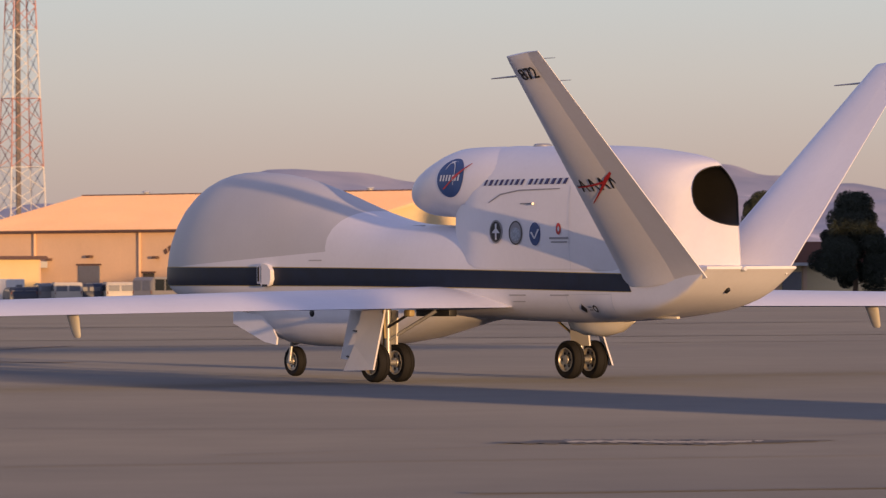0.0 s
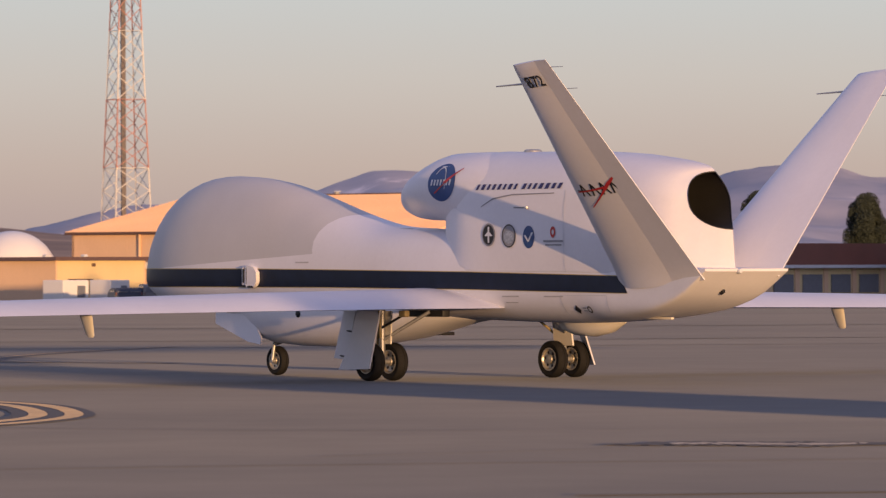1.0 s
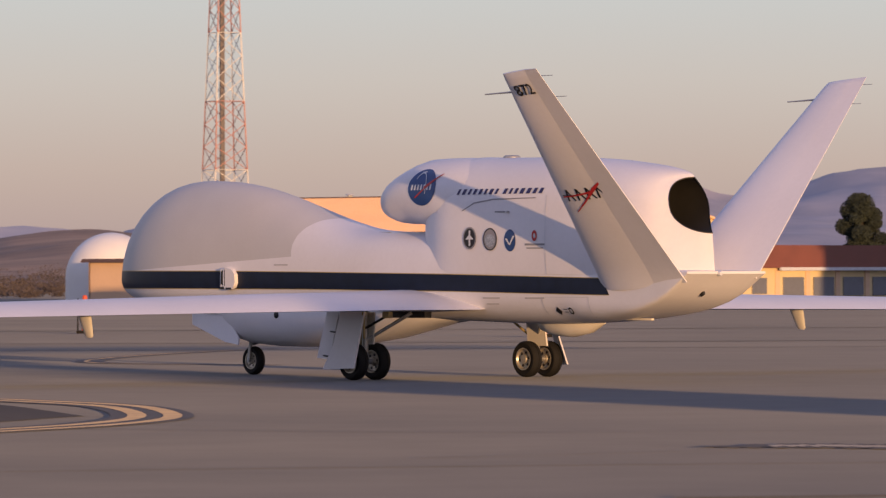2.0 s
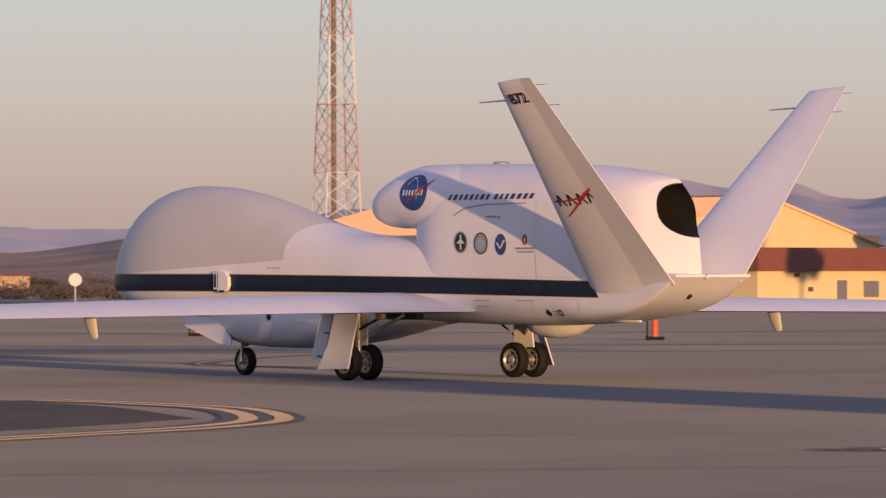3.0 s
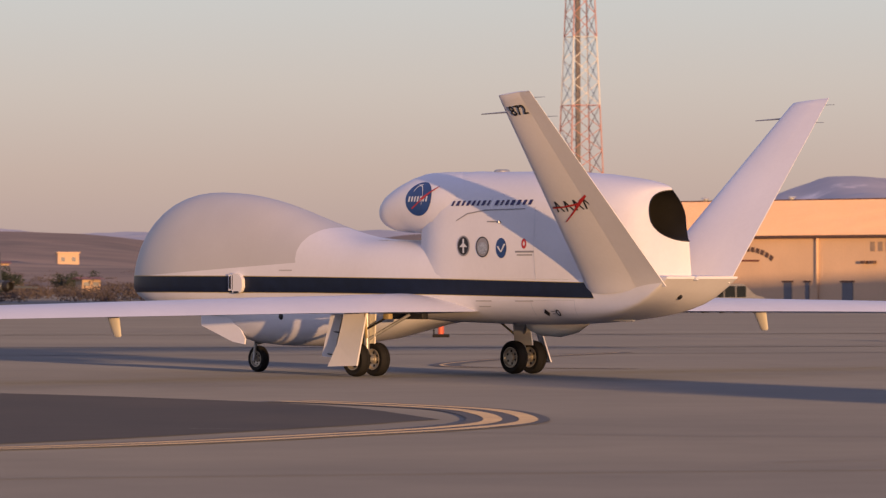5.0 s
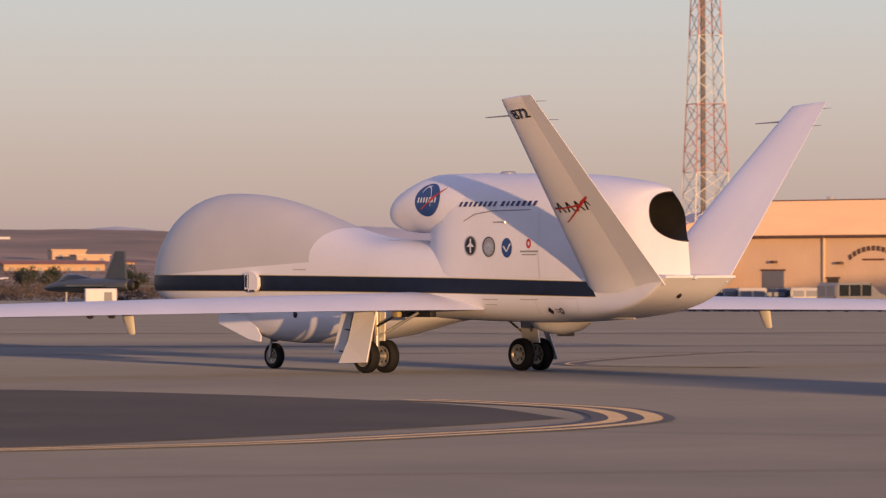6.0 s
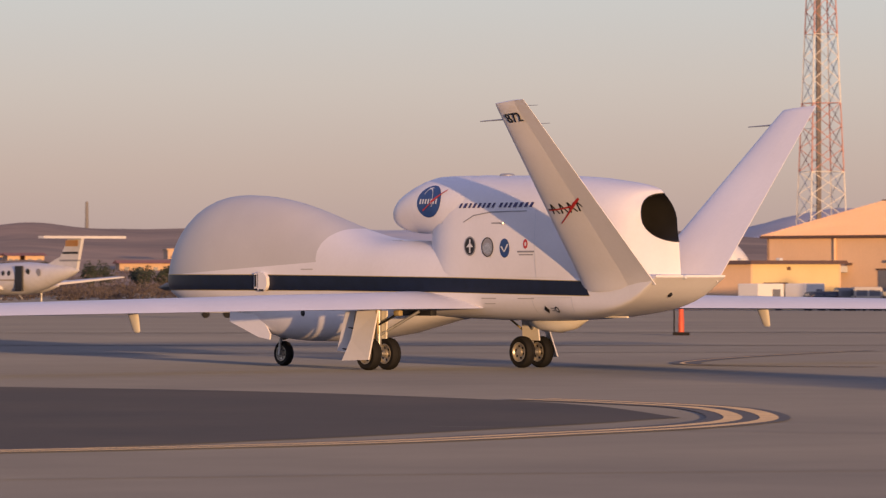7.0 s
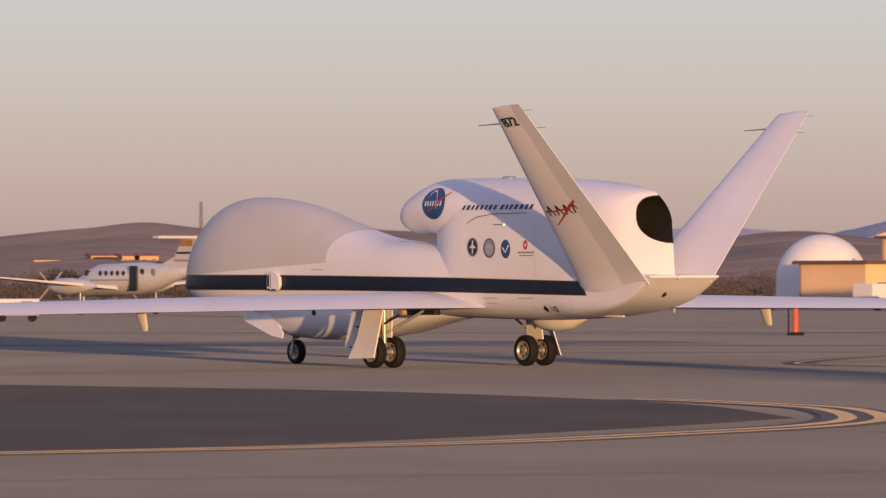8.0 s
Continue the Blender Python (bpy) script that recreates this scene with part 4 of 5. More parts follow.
def build_far_buildings():
    items = [("door", 9.0, 1.05, 1.0, 2.1, DOORGREY), ("window", 12.2, 1.5, 1.6, 1.1, DOORGREY), ("window", 5.6, 1.5, 0.5, 0.3, TRIM), ("wall_lamp", 4.1, 2.45, 0.5, 0.25, TRIM)]
    items += [("window", 16.0 + 3.4 * k, 1.45, 2.3, 1.3, DOORGREY) for k in range(8)] + [("pilaster", 14.2 + 3.4 * k, 1.35, 0.5, 2.6, TANWALL) for k in range(9)]
    b, r = flat_building("office_block", (30.0, 368.8), -0.6, 56, 6.0, 2.75, 1.55, "low cream office block with deep brown metal fascia", "building", SUNCREAM, SUNCREAM, BROWN, items)
    b.matrix_world = Matrix.Translation((0, 0, EYE_Z - 0.07)) @ Matrix.Scale(0.9, 4) @ Matrix.Translation((0, 0, -EYE_Z)) @ b.matrix_world
    part("roof_edge", box(bmesh.new(), pose(29.5, -0.47, 2.66), 31, 0.16, 0.22), PALE, b, "pale strip under the fascia", smooth=False)
    b, r = flat_building("annex", (-3.05, 411.0), -0.8, 9.65, 6.9, 3.45, 0.25, "low cream annex with brown roof edge beside a dome", "building", TANWALL, SUNCREAM, TRIM,
                         [("door", 2.6, 2.0, 2.6, 0.12, TRIM), ("wall_lamp", 4.0, 3.1, 0.35, 0.25, TRIM), ("hatch", 5.2, 1.4, 0.8, 0.08, TRIM)])
    part("vent_cap", box(bmesh.new(), pose(1.0, 2.0, 3.78), 0.4, 0.4, 0.22, 0.05), PALE, r, smooth=False)
    part("vent_cap", box(bmesh.new(), pose(4.6, 1.5, 3.78), 0.4, 0.4, 0.22, 0.05), PALE, r, smooth=False)
    bm = bmesh.new()
    lathe(bm, [(3.95, 0.0), (3.95, 2.45)] + [(3.95 * math.cos(a), 2.52 + 3.95 * math.sin(a)) for a in [math.pi / 2 * k / 16 for k in range(1, 16)]] + [(0.001, 6.47)], 'z', 48, (0, 0, 0))
    dome = thing("radar_dome", bm, DOMEWHITE, "smooth white fabric radar dome behind an annex", "dome")
    dome.location = (-6.52, 428, -0.8)
    dome.scale = (0.891, 0.891, 0.891)
    # white equipment trailer with an air unit
    for x, y, w in ((-2.2, 392, 2.6), (0.9, 394, 2.0)):
        t = empty("equipment_trailer", grid_pose((x, y), -0.8), "white boxy equipment trailer with grey vents", "trailer", "trailers by the annex")
        part("body", box(bmesh.new(), pose(0, 0, 1.25), w, 2.0, 1.5, 0.05), DOMEWHITE, t, smooth=False)
        part("vent", box(bmesh.new(), pose(w * 0.2, -1.02, 1.2), w * 0.3, 0.06, 0.8, 0.02), DOORGREY, t, smooth=False)
        for sx in (-1, 1):
            part("wheel", lathe(bmesh.new(), [(0.001, -0.1), (0.3, -0.1), (0.33, 0), (0.3, 0.1), (0.001, 0.1)], 'y', 16, (sx * w * 0.3, -0.95, 0.33)), RUBBER, t)


def build_van(at, turn, color, label, L=4.9, H=1.95):
    v = empty("parked_van" if H > 1.5 else "parked_car", pose(at[0], at[1], ground_z(*at), 0, 0, turn), label, "van" if H > 1.5 else "car", "vehicles parked by the hangar")
    w = 0.95
    prof = [(-L / 2, 0.4), (L / 2, 0.4), (L / 2, 0.85), (L / 2 - 0.15, 1.0), (L / 2 - 1.0, 1.1), (L / 2 - 1.75, H - 0.05), (L / 2 - 2.0, H), (-L / 2 + 0.2, H), (-L / 2, H - 0.25)]
    bm = slab(bmesh.new(), prof, 2 * w, lambda a, b, k: (a, -w + k, b))
    bmesh.ops.bevel(bm, geom=list(bm.edges), offset=0.06, segments=2, affect='EDGES')
    part("body", bm, color, v)
    for s in (-1, 1):
        for x0, x1 in ((L / 2 - 1.75, L / 2 - 2.55), (L / 2 - 2.65, L / 2 - 3.55), (L / 2 - 3.65, -L / 2 + 0.25)):
            part("side_window", box(bmesh.new(), pose((x0 + x1) / 2, s * w, (1.0 + H - 0.14) / 2), abs(x1 - x0), 0.03, H - 1.14, 0.01), GLASS, v, smooth=False)
        part("rear_window", box(bmesh.new(), pose(-L / 2 - 0.005, s * 0.43, (1.0 + H - 0.2) / 2), 0.03, 0.72, H - 1.2, 0.01), DOORGREY, v, smooth=False)
        part("tail_lamp", box(bmesh.new(), pose(-L / 2 - 0.005, s * 0.86, 0.9), 0.04, 0.06, 0.2, 0.01), BROWN, v, smooth=False)
        for x in (-L / 2 + 0.95, L / 2 - 0.95):
            part("wheel", lathe(bmesh.new(), [(0.001, -0.1), (0.2, -0.11), (0.31, -0.1), (0.34, 0), (0.31, 0.1), (0.2, 0.11), (0.001, 0.1)], 'y', 18, (x, s * (w - 0.1), 0.34)), RUBBER, v)
    part("windscreen", box(bmesh.new(), pose(L / 2 - 1.36, 0, (1.12 + H) / 2, 0, -42, 0), 0.03, 1.55, H - 1.05, 0.01), GLASS, v, smooth=False)


def build_shade_casters():
    """Plain buildings added out of view: one shades the office block, a narrow shed throws its long shade over the
    apron.
    """
    flat_building("shade_hangar", (72.0, 265.2), -0.3, 60, 6, 6.3, 0.6, "tall plain tan hangar added out of view to shade the office block", "hangar", TANWALL, TANWALL, TRIM, [("door", 20, 2.6, 18, 5.2, DOORGREY)])
    shed, r = flat_building("shade_shed", (0, 0), 0, 1.5, 5.0, 3.6, 0.25, "narrow tan shed with a low lean-to, added out of view to shade the apron", "shed", TANWALL, TANWALL, TRIM, [("door", 0.75, 1.1, 1.0, 2.2, DOORGREY)])
    # the lean-to is added to widen the near end of the shade band
    part("lean_to", slab(bmesh.new(), [(-0.01, 0), (-0.01, 2.95), (-2.4, 2.5), (-2.4, 0)], 4.0, lambda a, b, k: (a, 0.5 + k, b)), TANWALL, shed, smooth=False)
    shed.matrix_world = Matrix.Translation((30.4, 11.65, 0)) @ pose(0, 0, 0, 0, 0, 21.0)


def build_vehicles():
    cream = material("cream_car_paint", (0.50, 0.46, 0.39), 0.4, vary=0.06)
    grey = material("grey_car_paint", (0.22, 0.22, 0.23), 0.4, vary=0.06)
    dark = material("dark_blue_car_paint", (0.03, 0.04, 0.07), 0.35, vary=0.05)
    for b, dd, mat, nm, H, turn in ((-0.29, 373, dark, "low dark car parked tail out by the hangar", 1.28, 96), (-0.44, 374, dark, "low dark car parked tail out by the hangar", 1.28, 94), (-0.585, 373, grey, "grey van parked tail out by the hangar", 1.55, 96),
                                (-0.76, 370, cream, "cream passenger van parked before the roller door", 1.58, 93), (-0.955, 371, dark, "dark blue pickup-like car between two vans", 1.48, 95), (-1.12, 373, grey, "grey camper-like van parked by the hangar", 1.54, 97),
                                (-1.29, 369, cream, "cream passenger van parked by the hangar wall", 1.58, 94), (-1.47, 370, cream, "cream passenger van parked by a side door", 1.58, 92), (-1.83, 352, grey, "grey covered truck parked along the hangar wall", 1.85, 40)):
        build_van((-math.sin(radians(b)) * dd, math.cos(radians(b)) * dd), turn, mat, nm, 4.7, H)


def build_tower():
    red, white = material("tower_red", (0.50, 0.23, 0.18), 0.6, vary=0.2, scale=1.0), material("tower_white", (0.7, 0.66, 0.6), 0.6, vary=0.1, scale=1.0)
    cable = material("cable_run", (0.15, 0.13, 0.125), 0.7)
    t = empty("lattice_tower", pose(3.7, 700, -0.8, 0, 0, 22), "tall red and white banded steel lattice mast", "tower")
    band, panels = 8.65, 3

    def half(z):
        return 3.5 - 0.045 * z

    def corner(k, z):
        a = math.pi / 4 + k * math.pi / 2
        return Vector((math.cos(a) * half(z) * 1.1, math.sin(a) * half(z) * 1.1, z))
    top0 = 14.95 + 0.8 - band          # lowest colour joint
    for n in range(6):
        z0, z1 = max(0.0, top0 + (n - 1) * band), top0 + n * band
        mat = red if n % 2 == 0 else white
        for k in range(4):
            part("leg", rod(bmesh.new(), corner(k, z0), corner(k, z1), 0.085, n=8), mat, t)
            ph = (z1 - z0) / panels
            for j in range(panels):
                za, zb = z0 + j * ph, z0 + (j + 1) * ph
                part("brace", rod(bmesh.new(), corner(k, za), corner((k + 1) % 4, zb), 0.046, n=6), mat, t)
                part("brace", rod(bmesh.new(), corner((k + 1) % 4, za), corner(k, zb), 0.046, n=6), mat, t)
            part("girt", rod(bmesh.new(), corner(k, z1), corner((k + 1) % 4, z1), 0.04, n=6), mat, t)
    bm = bmesh.new()
    box(bm, pose(-0.35, 0, 24), 0.58, 0.3, 49)
    part("cable_ladder", bm, cable, t, "dark cable run up the middle", smooth=False)
    # a thin mast on the far hill
    bm = rod(bmesh.new(), (-240.5, 1882, 12), (-240.5, 1882, 28), 0.75, 0.5, 8)
    thing("radio_mast", bm, material("mast_grey", (0.19, 0.18, 0.18), 0.7), "thin dark radio mast on the brown hill", "mast")


def build_post(at):
    p = empty("marker_post", pose(at[0], at[1], ground_z(*at)), "orange marker post on a flat black base", "marker post", "marker posts on the apron")
    orange = bpy.data.materials.get("post_orange") or material("post_orange", (0.62, 0.10, 0.04), 0.5, vary=0.1)
    bm = lathe(bmesh.new(), [(0.085, 0.08), (0.085, 0.5), (0.075, 0.52), (0.075, 1.02), (0.055, 1.08), (0.001, 1.1)], 'z', 16)
    part("post", bm, orange, p, "faded orange plastic post")
    part("side_rod", rod(bmesh.new(), (-0.2, 0, 0.05), (-0.2, 0, 1.0), 0.022), RUBBER, p, "thin dark rod")
    bm = box(bmesh.new(), pose(0, 0, 0.045), 0.48, 0.44, 0.09, 0.02)
    part("base", bm, RUBBER, p, "black rubber base", smooth=False)


# ---- hills ----
def ridge(name, prof, dist, depth, mat, label, amp, seed):
    """A range of hills: bearing in degrees (left positive) and height in degrees."""
    bm = bmesh.new()
    rows = []
    n = 360
    for i in range(n + 1):
        b = -16 + 32 * i / n
        hh = smooth_interp(prof, b)[0] / 171.15
        row = []
        for j in range(31):
            t = j / 30
            d = dist - depth + depth * t
            x, y = -math.sin(radians(b)) * d, math.cos(radians(b)) * d
            top = math.tan(radians(hh)) * dist + EYE_Z
            s = t**1.25
            z = -0.9 + (top + 0.9) * s + amp * s * (1.1 - 0.6 * t) * (noise.fractal((x * 0.004 + seed, y * 0.004, seed), 1.0, 2.0, 5))
            row.append((x, y, z))
        rows.append(row)
    loft(bm, rows, closed=False, cap0=False, cap1=False)
    return thing(name, bm, mat, label, "hills", kind="structure")


def hill_material(name, a, b, scale, snow=False, dusty=0.0):
    m = bpy.data.materials.new(name)
    m.use_nodes = True
    n, l = m.node_tree.nodes, m.node_tree.links
    co, t1, t2, r = n.new("ShaderNodeTexCoord"), n.new("ShaderNodeTexNoise"), n.new("ShaderNodeTexNoise"), n.new("ShaderNodeValToRGB")
    t1.inputs["Scale"].default_value, t1.inputs["Detail"].default_value = scale, 8
    t2.inputs["Scale"].default_value, t2.inputs["Detail"].default_value = scale * 7, 4
    mx = n.new("ShaderNodeMath")
    mx.operation = 'MULTIPLY_ADD'
    mx.inputs[1].default_value = 0.5
    l.new(co.outputs["Object"], t1.inputs["Vector"])
    l.new(co.outputs["Object"], t2.inputs["Vector"])
    l.new(t2.outputs["Fac"], mx.inputs[0])
    l.new(t1.outputs["Fac"], mx.inputs[2])
    r.color_ramp.elements[0].position, r.color_ramp.elements[1].position = 0.6, 0.92
    r.color_ramp.elements[0].color, r.color_ramp.elements[1].color = (*a, 1), (*b, 1)
    if snow:
        el = r.color_ramp.elements.new(0.985)
        el.color = (0.85, 0.74, 0.70, 1)
    l.new(mx.outputs[0], r.inputs[0])
    l.new(r.outputs[0], n["Principled BSDF"].inputs["Base Color"])
    n["Principled BSDF"].inputs["Roughness"].default_value, n["Principled BSDF"].inputs["Diffuse Roughness"].default_value = 0.95, dusty
    return m


BROWN_RIDGE = [(-16, 20), (-9, 30), (-6, 40), (-3, 50), (-0.5, 62), (0.4, 74), (1.2, 82), (1.8, 72), (2.4, 58), (3.2, 47), (3.8, 58), (4.5, 74), (5.2, 80), (6.0, 86), (6.8, 88), (7.3, 92), (7.9, 101), (8.5, 89), (9.4, 72), (11, 60), (16, 50)]


def build_hills():
    # distance haze is put into both mountain colours, palest on the farthest range
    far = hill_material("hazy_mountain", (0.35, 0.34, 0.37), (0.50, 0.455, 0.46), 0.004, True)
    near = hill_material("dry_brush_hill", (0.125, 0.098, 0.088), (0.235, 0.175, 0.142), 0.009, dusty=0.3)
    pale = hill_material("haze_pale_range", (0.58, 0.51, 0.48), (0.66, 0.58, 0.53), 0.004)
    ridge("far_mountains", [(-16, 110), (-9.2, 128), (-8, 148), (-7.2, 170), (-6.5, 165), (-5.6, 145), (-4.9, 176), (-4.3, 160), (-3.7, 174), (-3.1, 184), (-2.6, 162), (-2.0, 126), (-1.0, 100), (0.5, 84), (1.4, 62), (2.2, 40), (4, 30), (9, 20), (16, 10)], 4300, 1200, far, "mountains with patchy snow, blue haze put into their colour", 45, 3.3)
    ridge("pale_mountains", [(-16, 10), (-1, 40), (0.5, 66), (1.5, 88), (2.2, 97), (3, 100), (4.4, 95), (5.2, 92), (6.2, 88), (7, 60), (9, 40), (16, 20)], 4650, 1200, pale, "pale mountain range far away, haze put into its colour", 30, 5.1)
    ridge("brown_hills", BROWN_RIDGE, 1900, 900, near, "dry brown brush-covered hills", 9, 7.7)


def build_houses():
    """Far houses on the lower slope, lit by the low sun."""
    wall = material("far_house_wall", (0.55, 0.38, 0.255), 0.7, vary=0.1, piece=0.2)
    roofm = material("far_house_roof", (0.33, 0.12, 0.07), 0.7, vary=0.15, piece=0.2)
    rng = random.Random(11)
    rows = [(6.95, 13, 5.9, 33, 1), (6.45, 36, 6.1, 53, 0), (6.2, 33, 5.85, 44, 0), (8.42, 32, 8.12, 46, 1), (8.10, 30, 7.97, 46, 1), (7.92, 30, 7.72, 46, 1), (5.1, 33, 4.88, 50, 0), (4.85, -4, 4.66, 6, 1), (3.9, -12, 3.76, 4, 1), (3.2, -8, 2.86, 12, 1), (2.36, 8, 2.1, 20, 1),
            (9.0, 26, 8.75, 33, 0), (3.55, 2, 3.4, 8, 0), (3.74, -12, 3.58, 3, 1), (3.56, -16, 3.44, -3, 1), (3.42, -12, 3.26, 5, 1), (3.30, 2, 3.06, 11, 1), (3.66, -17, 3.60, -9, 0), (1.95, 14, 1.8, 20, 0), (1.6, 4, 1.3, 9, 0), (5.75, 22, 5.6, 34, 1)]
    for b0, p0, b1, p1, pitched in rows:
        d = 900
        if p0 > 0:
            for d in range(1000, 1890, 10):
                top = math.tan(radians(smooth_interp(BROWN_RIDGE, (b0 + b1) / 2)[0] / 171.15)) * 1900 + EYE_Z
                if -0.9 + (top + 0.9) * ((d - 1000) / 900)**1.25 > p0 * d / 9806 + EYE_Z:
                    break
        bm_ = (b0 + b1) / 2
        x, y = -math.sin(radians(bm_)) * d, math.cos(radians(bm_)) * d
        w = radians(abs(b0 - b1)) * d
        z0, z1 = p0 * d / 9806 + EYE_Z - 1.0, p1 * d / 9806 + EYE_Z
        hs = empty("far_house", pose(x, y, z0, 0, 0, bm_ + rng.uniform(2, 14)), "small far house with sunlit walls" + (" and red tiled roof" if pitched else " and flat roof"), "house", "far houses on the slope")
        hh = z1 - z0
        body = hh * (0.78 if pitched else 0.9)
        part("wall", box(bmesh.new(), pose(0, 4, body / 2 - 1), w, 8, body + 2), wall, hs, smooth=False)
        bm = bmesh.new()
        o = 0.6
        if pitched:
            slab(bm, [(-1 - o, body), (9 + o, body), (4, hh)], w + 2 * o, lambda a, b, k, w=w, o=o: (-w / 2 - o + k, a, b))
        else:
            box(bm, pose(0, 4, (body + hh) / 2), w + 0.6, 8.6, hh - body)
        part("roof", bm, roofm if pitched else wall, hs, smooth=False)
        nwin = max(2, int(w / 3.2))
        for k in range(nwin):
            part("window", box(bmesh.new(), pose(-w / 2 + (k + 0.5) * w / nwin, -0.02, body * 0.5), 1.0, 0.1, min(1.1, body * 0.4)), DOORGREY, hs, smooth=False)


# ---- trees and brush ----
LEAF = material("dark_foliage", (0.044, 0.054, 0.042), 0.8, vary=0.3, scale=0.7, fine=5, shine=0.15)
BARK = material("bark", (0.12, 0.085, 0.06), 0.9, vary=0.3, scale=4)
BRUSH = material("dry_brush", (0.085, 0.067, 0.060), 0.85, vary=0.25, scale=0.05, fine=0.6)


def leaf_cloud(bm, rng, c, r, count, size):
    for _ in range(count):
        p = Vector((rng.gauss(0, 1), rng.gauss(0, 1), rng.gauss(0, 1)))
        p = p.normalized() * (rng.random()**0.4)
        p = Vector((p.x * r[0], p.y * r[1], p.z * r[2])) + Vector(c)
        q = Euler((rng.uniform(0, 6.3), rng.uniform(0, 6.3), rng.uniform(0, 6.3))).to_matrix()
        s = size * rng.uniform(0.6, 1.4)
        vs = [bm.verts.new(p + q @ Vector(v)) for v in ((-s, 0, 0), (0, -s * 0.45, s * 0.1), (s, 0, 0), (0, s * 0.45, -s * 0.1))]
        bm.faces.new(vs)


def build_tree(at, height, width, seed, label, lo=0.2, clumps=46, taper=0.55):
    """A trunk with limbs and a ragged crown that begins at the fraction lo."""
    rng = random.Random(seed)
    t = empty("tree", pose(at[0], at[1], ground_z(*at)), label, "tree", "trees by the office block")
    bm = bmesh.new()
    rod(bm, (0, 0, 0), (0.1, 0, height * 0.45), 0.2, 0.13, 9)
    rod(bm, (0.1, 0, height * 0.44), (0.0, 0.1, height * 0.95), 0.13, 0.03, 7)
    part("trunk", bm, BARK, t)
    crown = bmesh.new()
    for k in range(clumps):
        g = (k + rng.random()) / clumps
        f = lo + (0.97 - lo) * g
        rad = width / 2 * (1 - g)**taper * min(1.0, 0.55 + 2.5 * g)
        a = 2.4 * k + rng.uniform(-0.6, 0.6)
        out = rad * rng.uniform(0.3, 1.0)
        c = (out * math.cos(a), out * math.sin(a), height * f)
        if k % 3 == 0:
            part("limb", rod(bmesh.new(), (0.05, 0, max(height * lo * 0.8, c[2] - 0.9)), c, 0.05, 0.02, 6), BARK, t)
        r = width * rng.uniform(0.09, 0.19)
        leaf_cloud(crown, rng, c, (r, r, r * rng.uniform(0.7, 1.2)), int(3600 * r), 0.07)
    leaf_cloud(crown, rng, (0, 0, height * (lo + 0.4 * (1 - lo))), (width * 0.26, width * 0.26, height * (1 - lo) * 0.3), 3600, 0.08)
    part("crown", crown, LEAF, t, "dense dark green crown", smooth=False)


def build_brush():
    rng = random.Random(21)
    bm = bmesh.new()
    for _ in range(900):
        b = rng.uniform(1.2, 10.5) if rng.random() < 0.85 else rng.uniform(-10, 1.2)
        d = rng.uniform(620, 1250)
        x, y = -math.sin(radians(b)) * d, math.cos(radians(b)) * d
        h = rng.uniform(0.6, 3.2) * (1.4 if rng.random() < 0.15 else 0.75)
        rise = max(0.0, (d - 1000) / 900)**1.25 * 14
        leaf_cloud(bm, rng, (x, y, -0.9 + rise + h * 0.4), (h * 1.3, h * 1.3, h * 0.5), 150, 0.17)
    thing("far_brush", bm, BRUSH, "scattered dry shrubs and low trees beyond the airfield", "shrubs", kind="stuff", smooth=False)


def build_far_trees():
    rng = random.Random(33)
    bm = bmesh.new()
    for b0, b1, z0, z1 in ((6.85, 6.64, 1.5, 4.2), (6.53, 6.31, 1.2, 4.4), (7.28, 7.02, 1.5, 5.5), (7.9, 7.7, 3.0, 5.5), (8.15, 8.0, 3.0, 5.4), (5.75, 5.5, 1.2, 5.0), (5.1, 4.7, 0.6, 3.6), (4.2, 3.7, 0.0, 3.0), (3.1, 2.6, 0.0, 2.6), (8.9, 8.5, 1.5, 4.0)):
        for _ in range(9):
            b, d = rng.uniform(b1, b0), rng.uniform(955, 990)
            x, y, top = -math.sin(radians(b)) * d, math.cos(radians(b)) * d, rng.uniform(0.45 * z1, z1)
            leaf_cloud(bm, rng, (x, y, (top + z0) / 2 - 0.4), (1.5, 1.5, (top - z0) / 2 + 0.4), 260, 0.2)
            rod(bm, (x, y, -0.9), (x, y, (top + z0) / 2), 0.12, 0.06, 5)
    thing("far_trees", bm, LEAF, "dark trees standing before the far houses", "trees", kind="stuff", smooth=False)


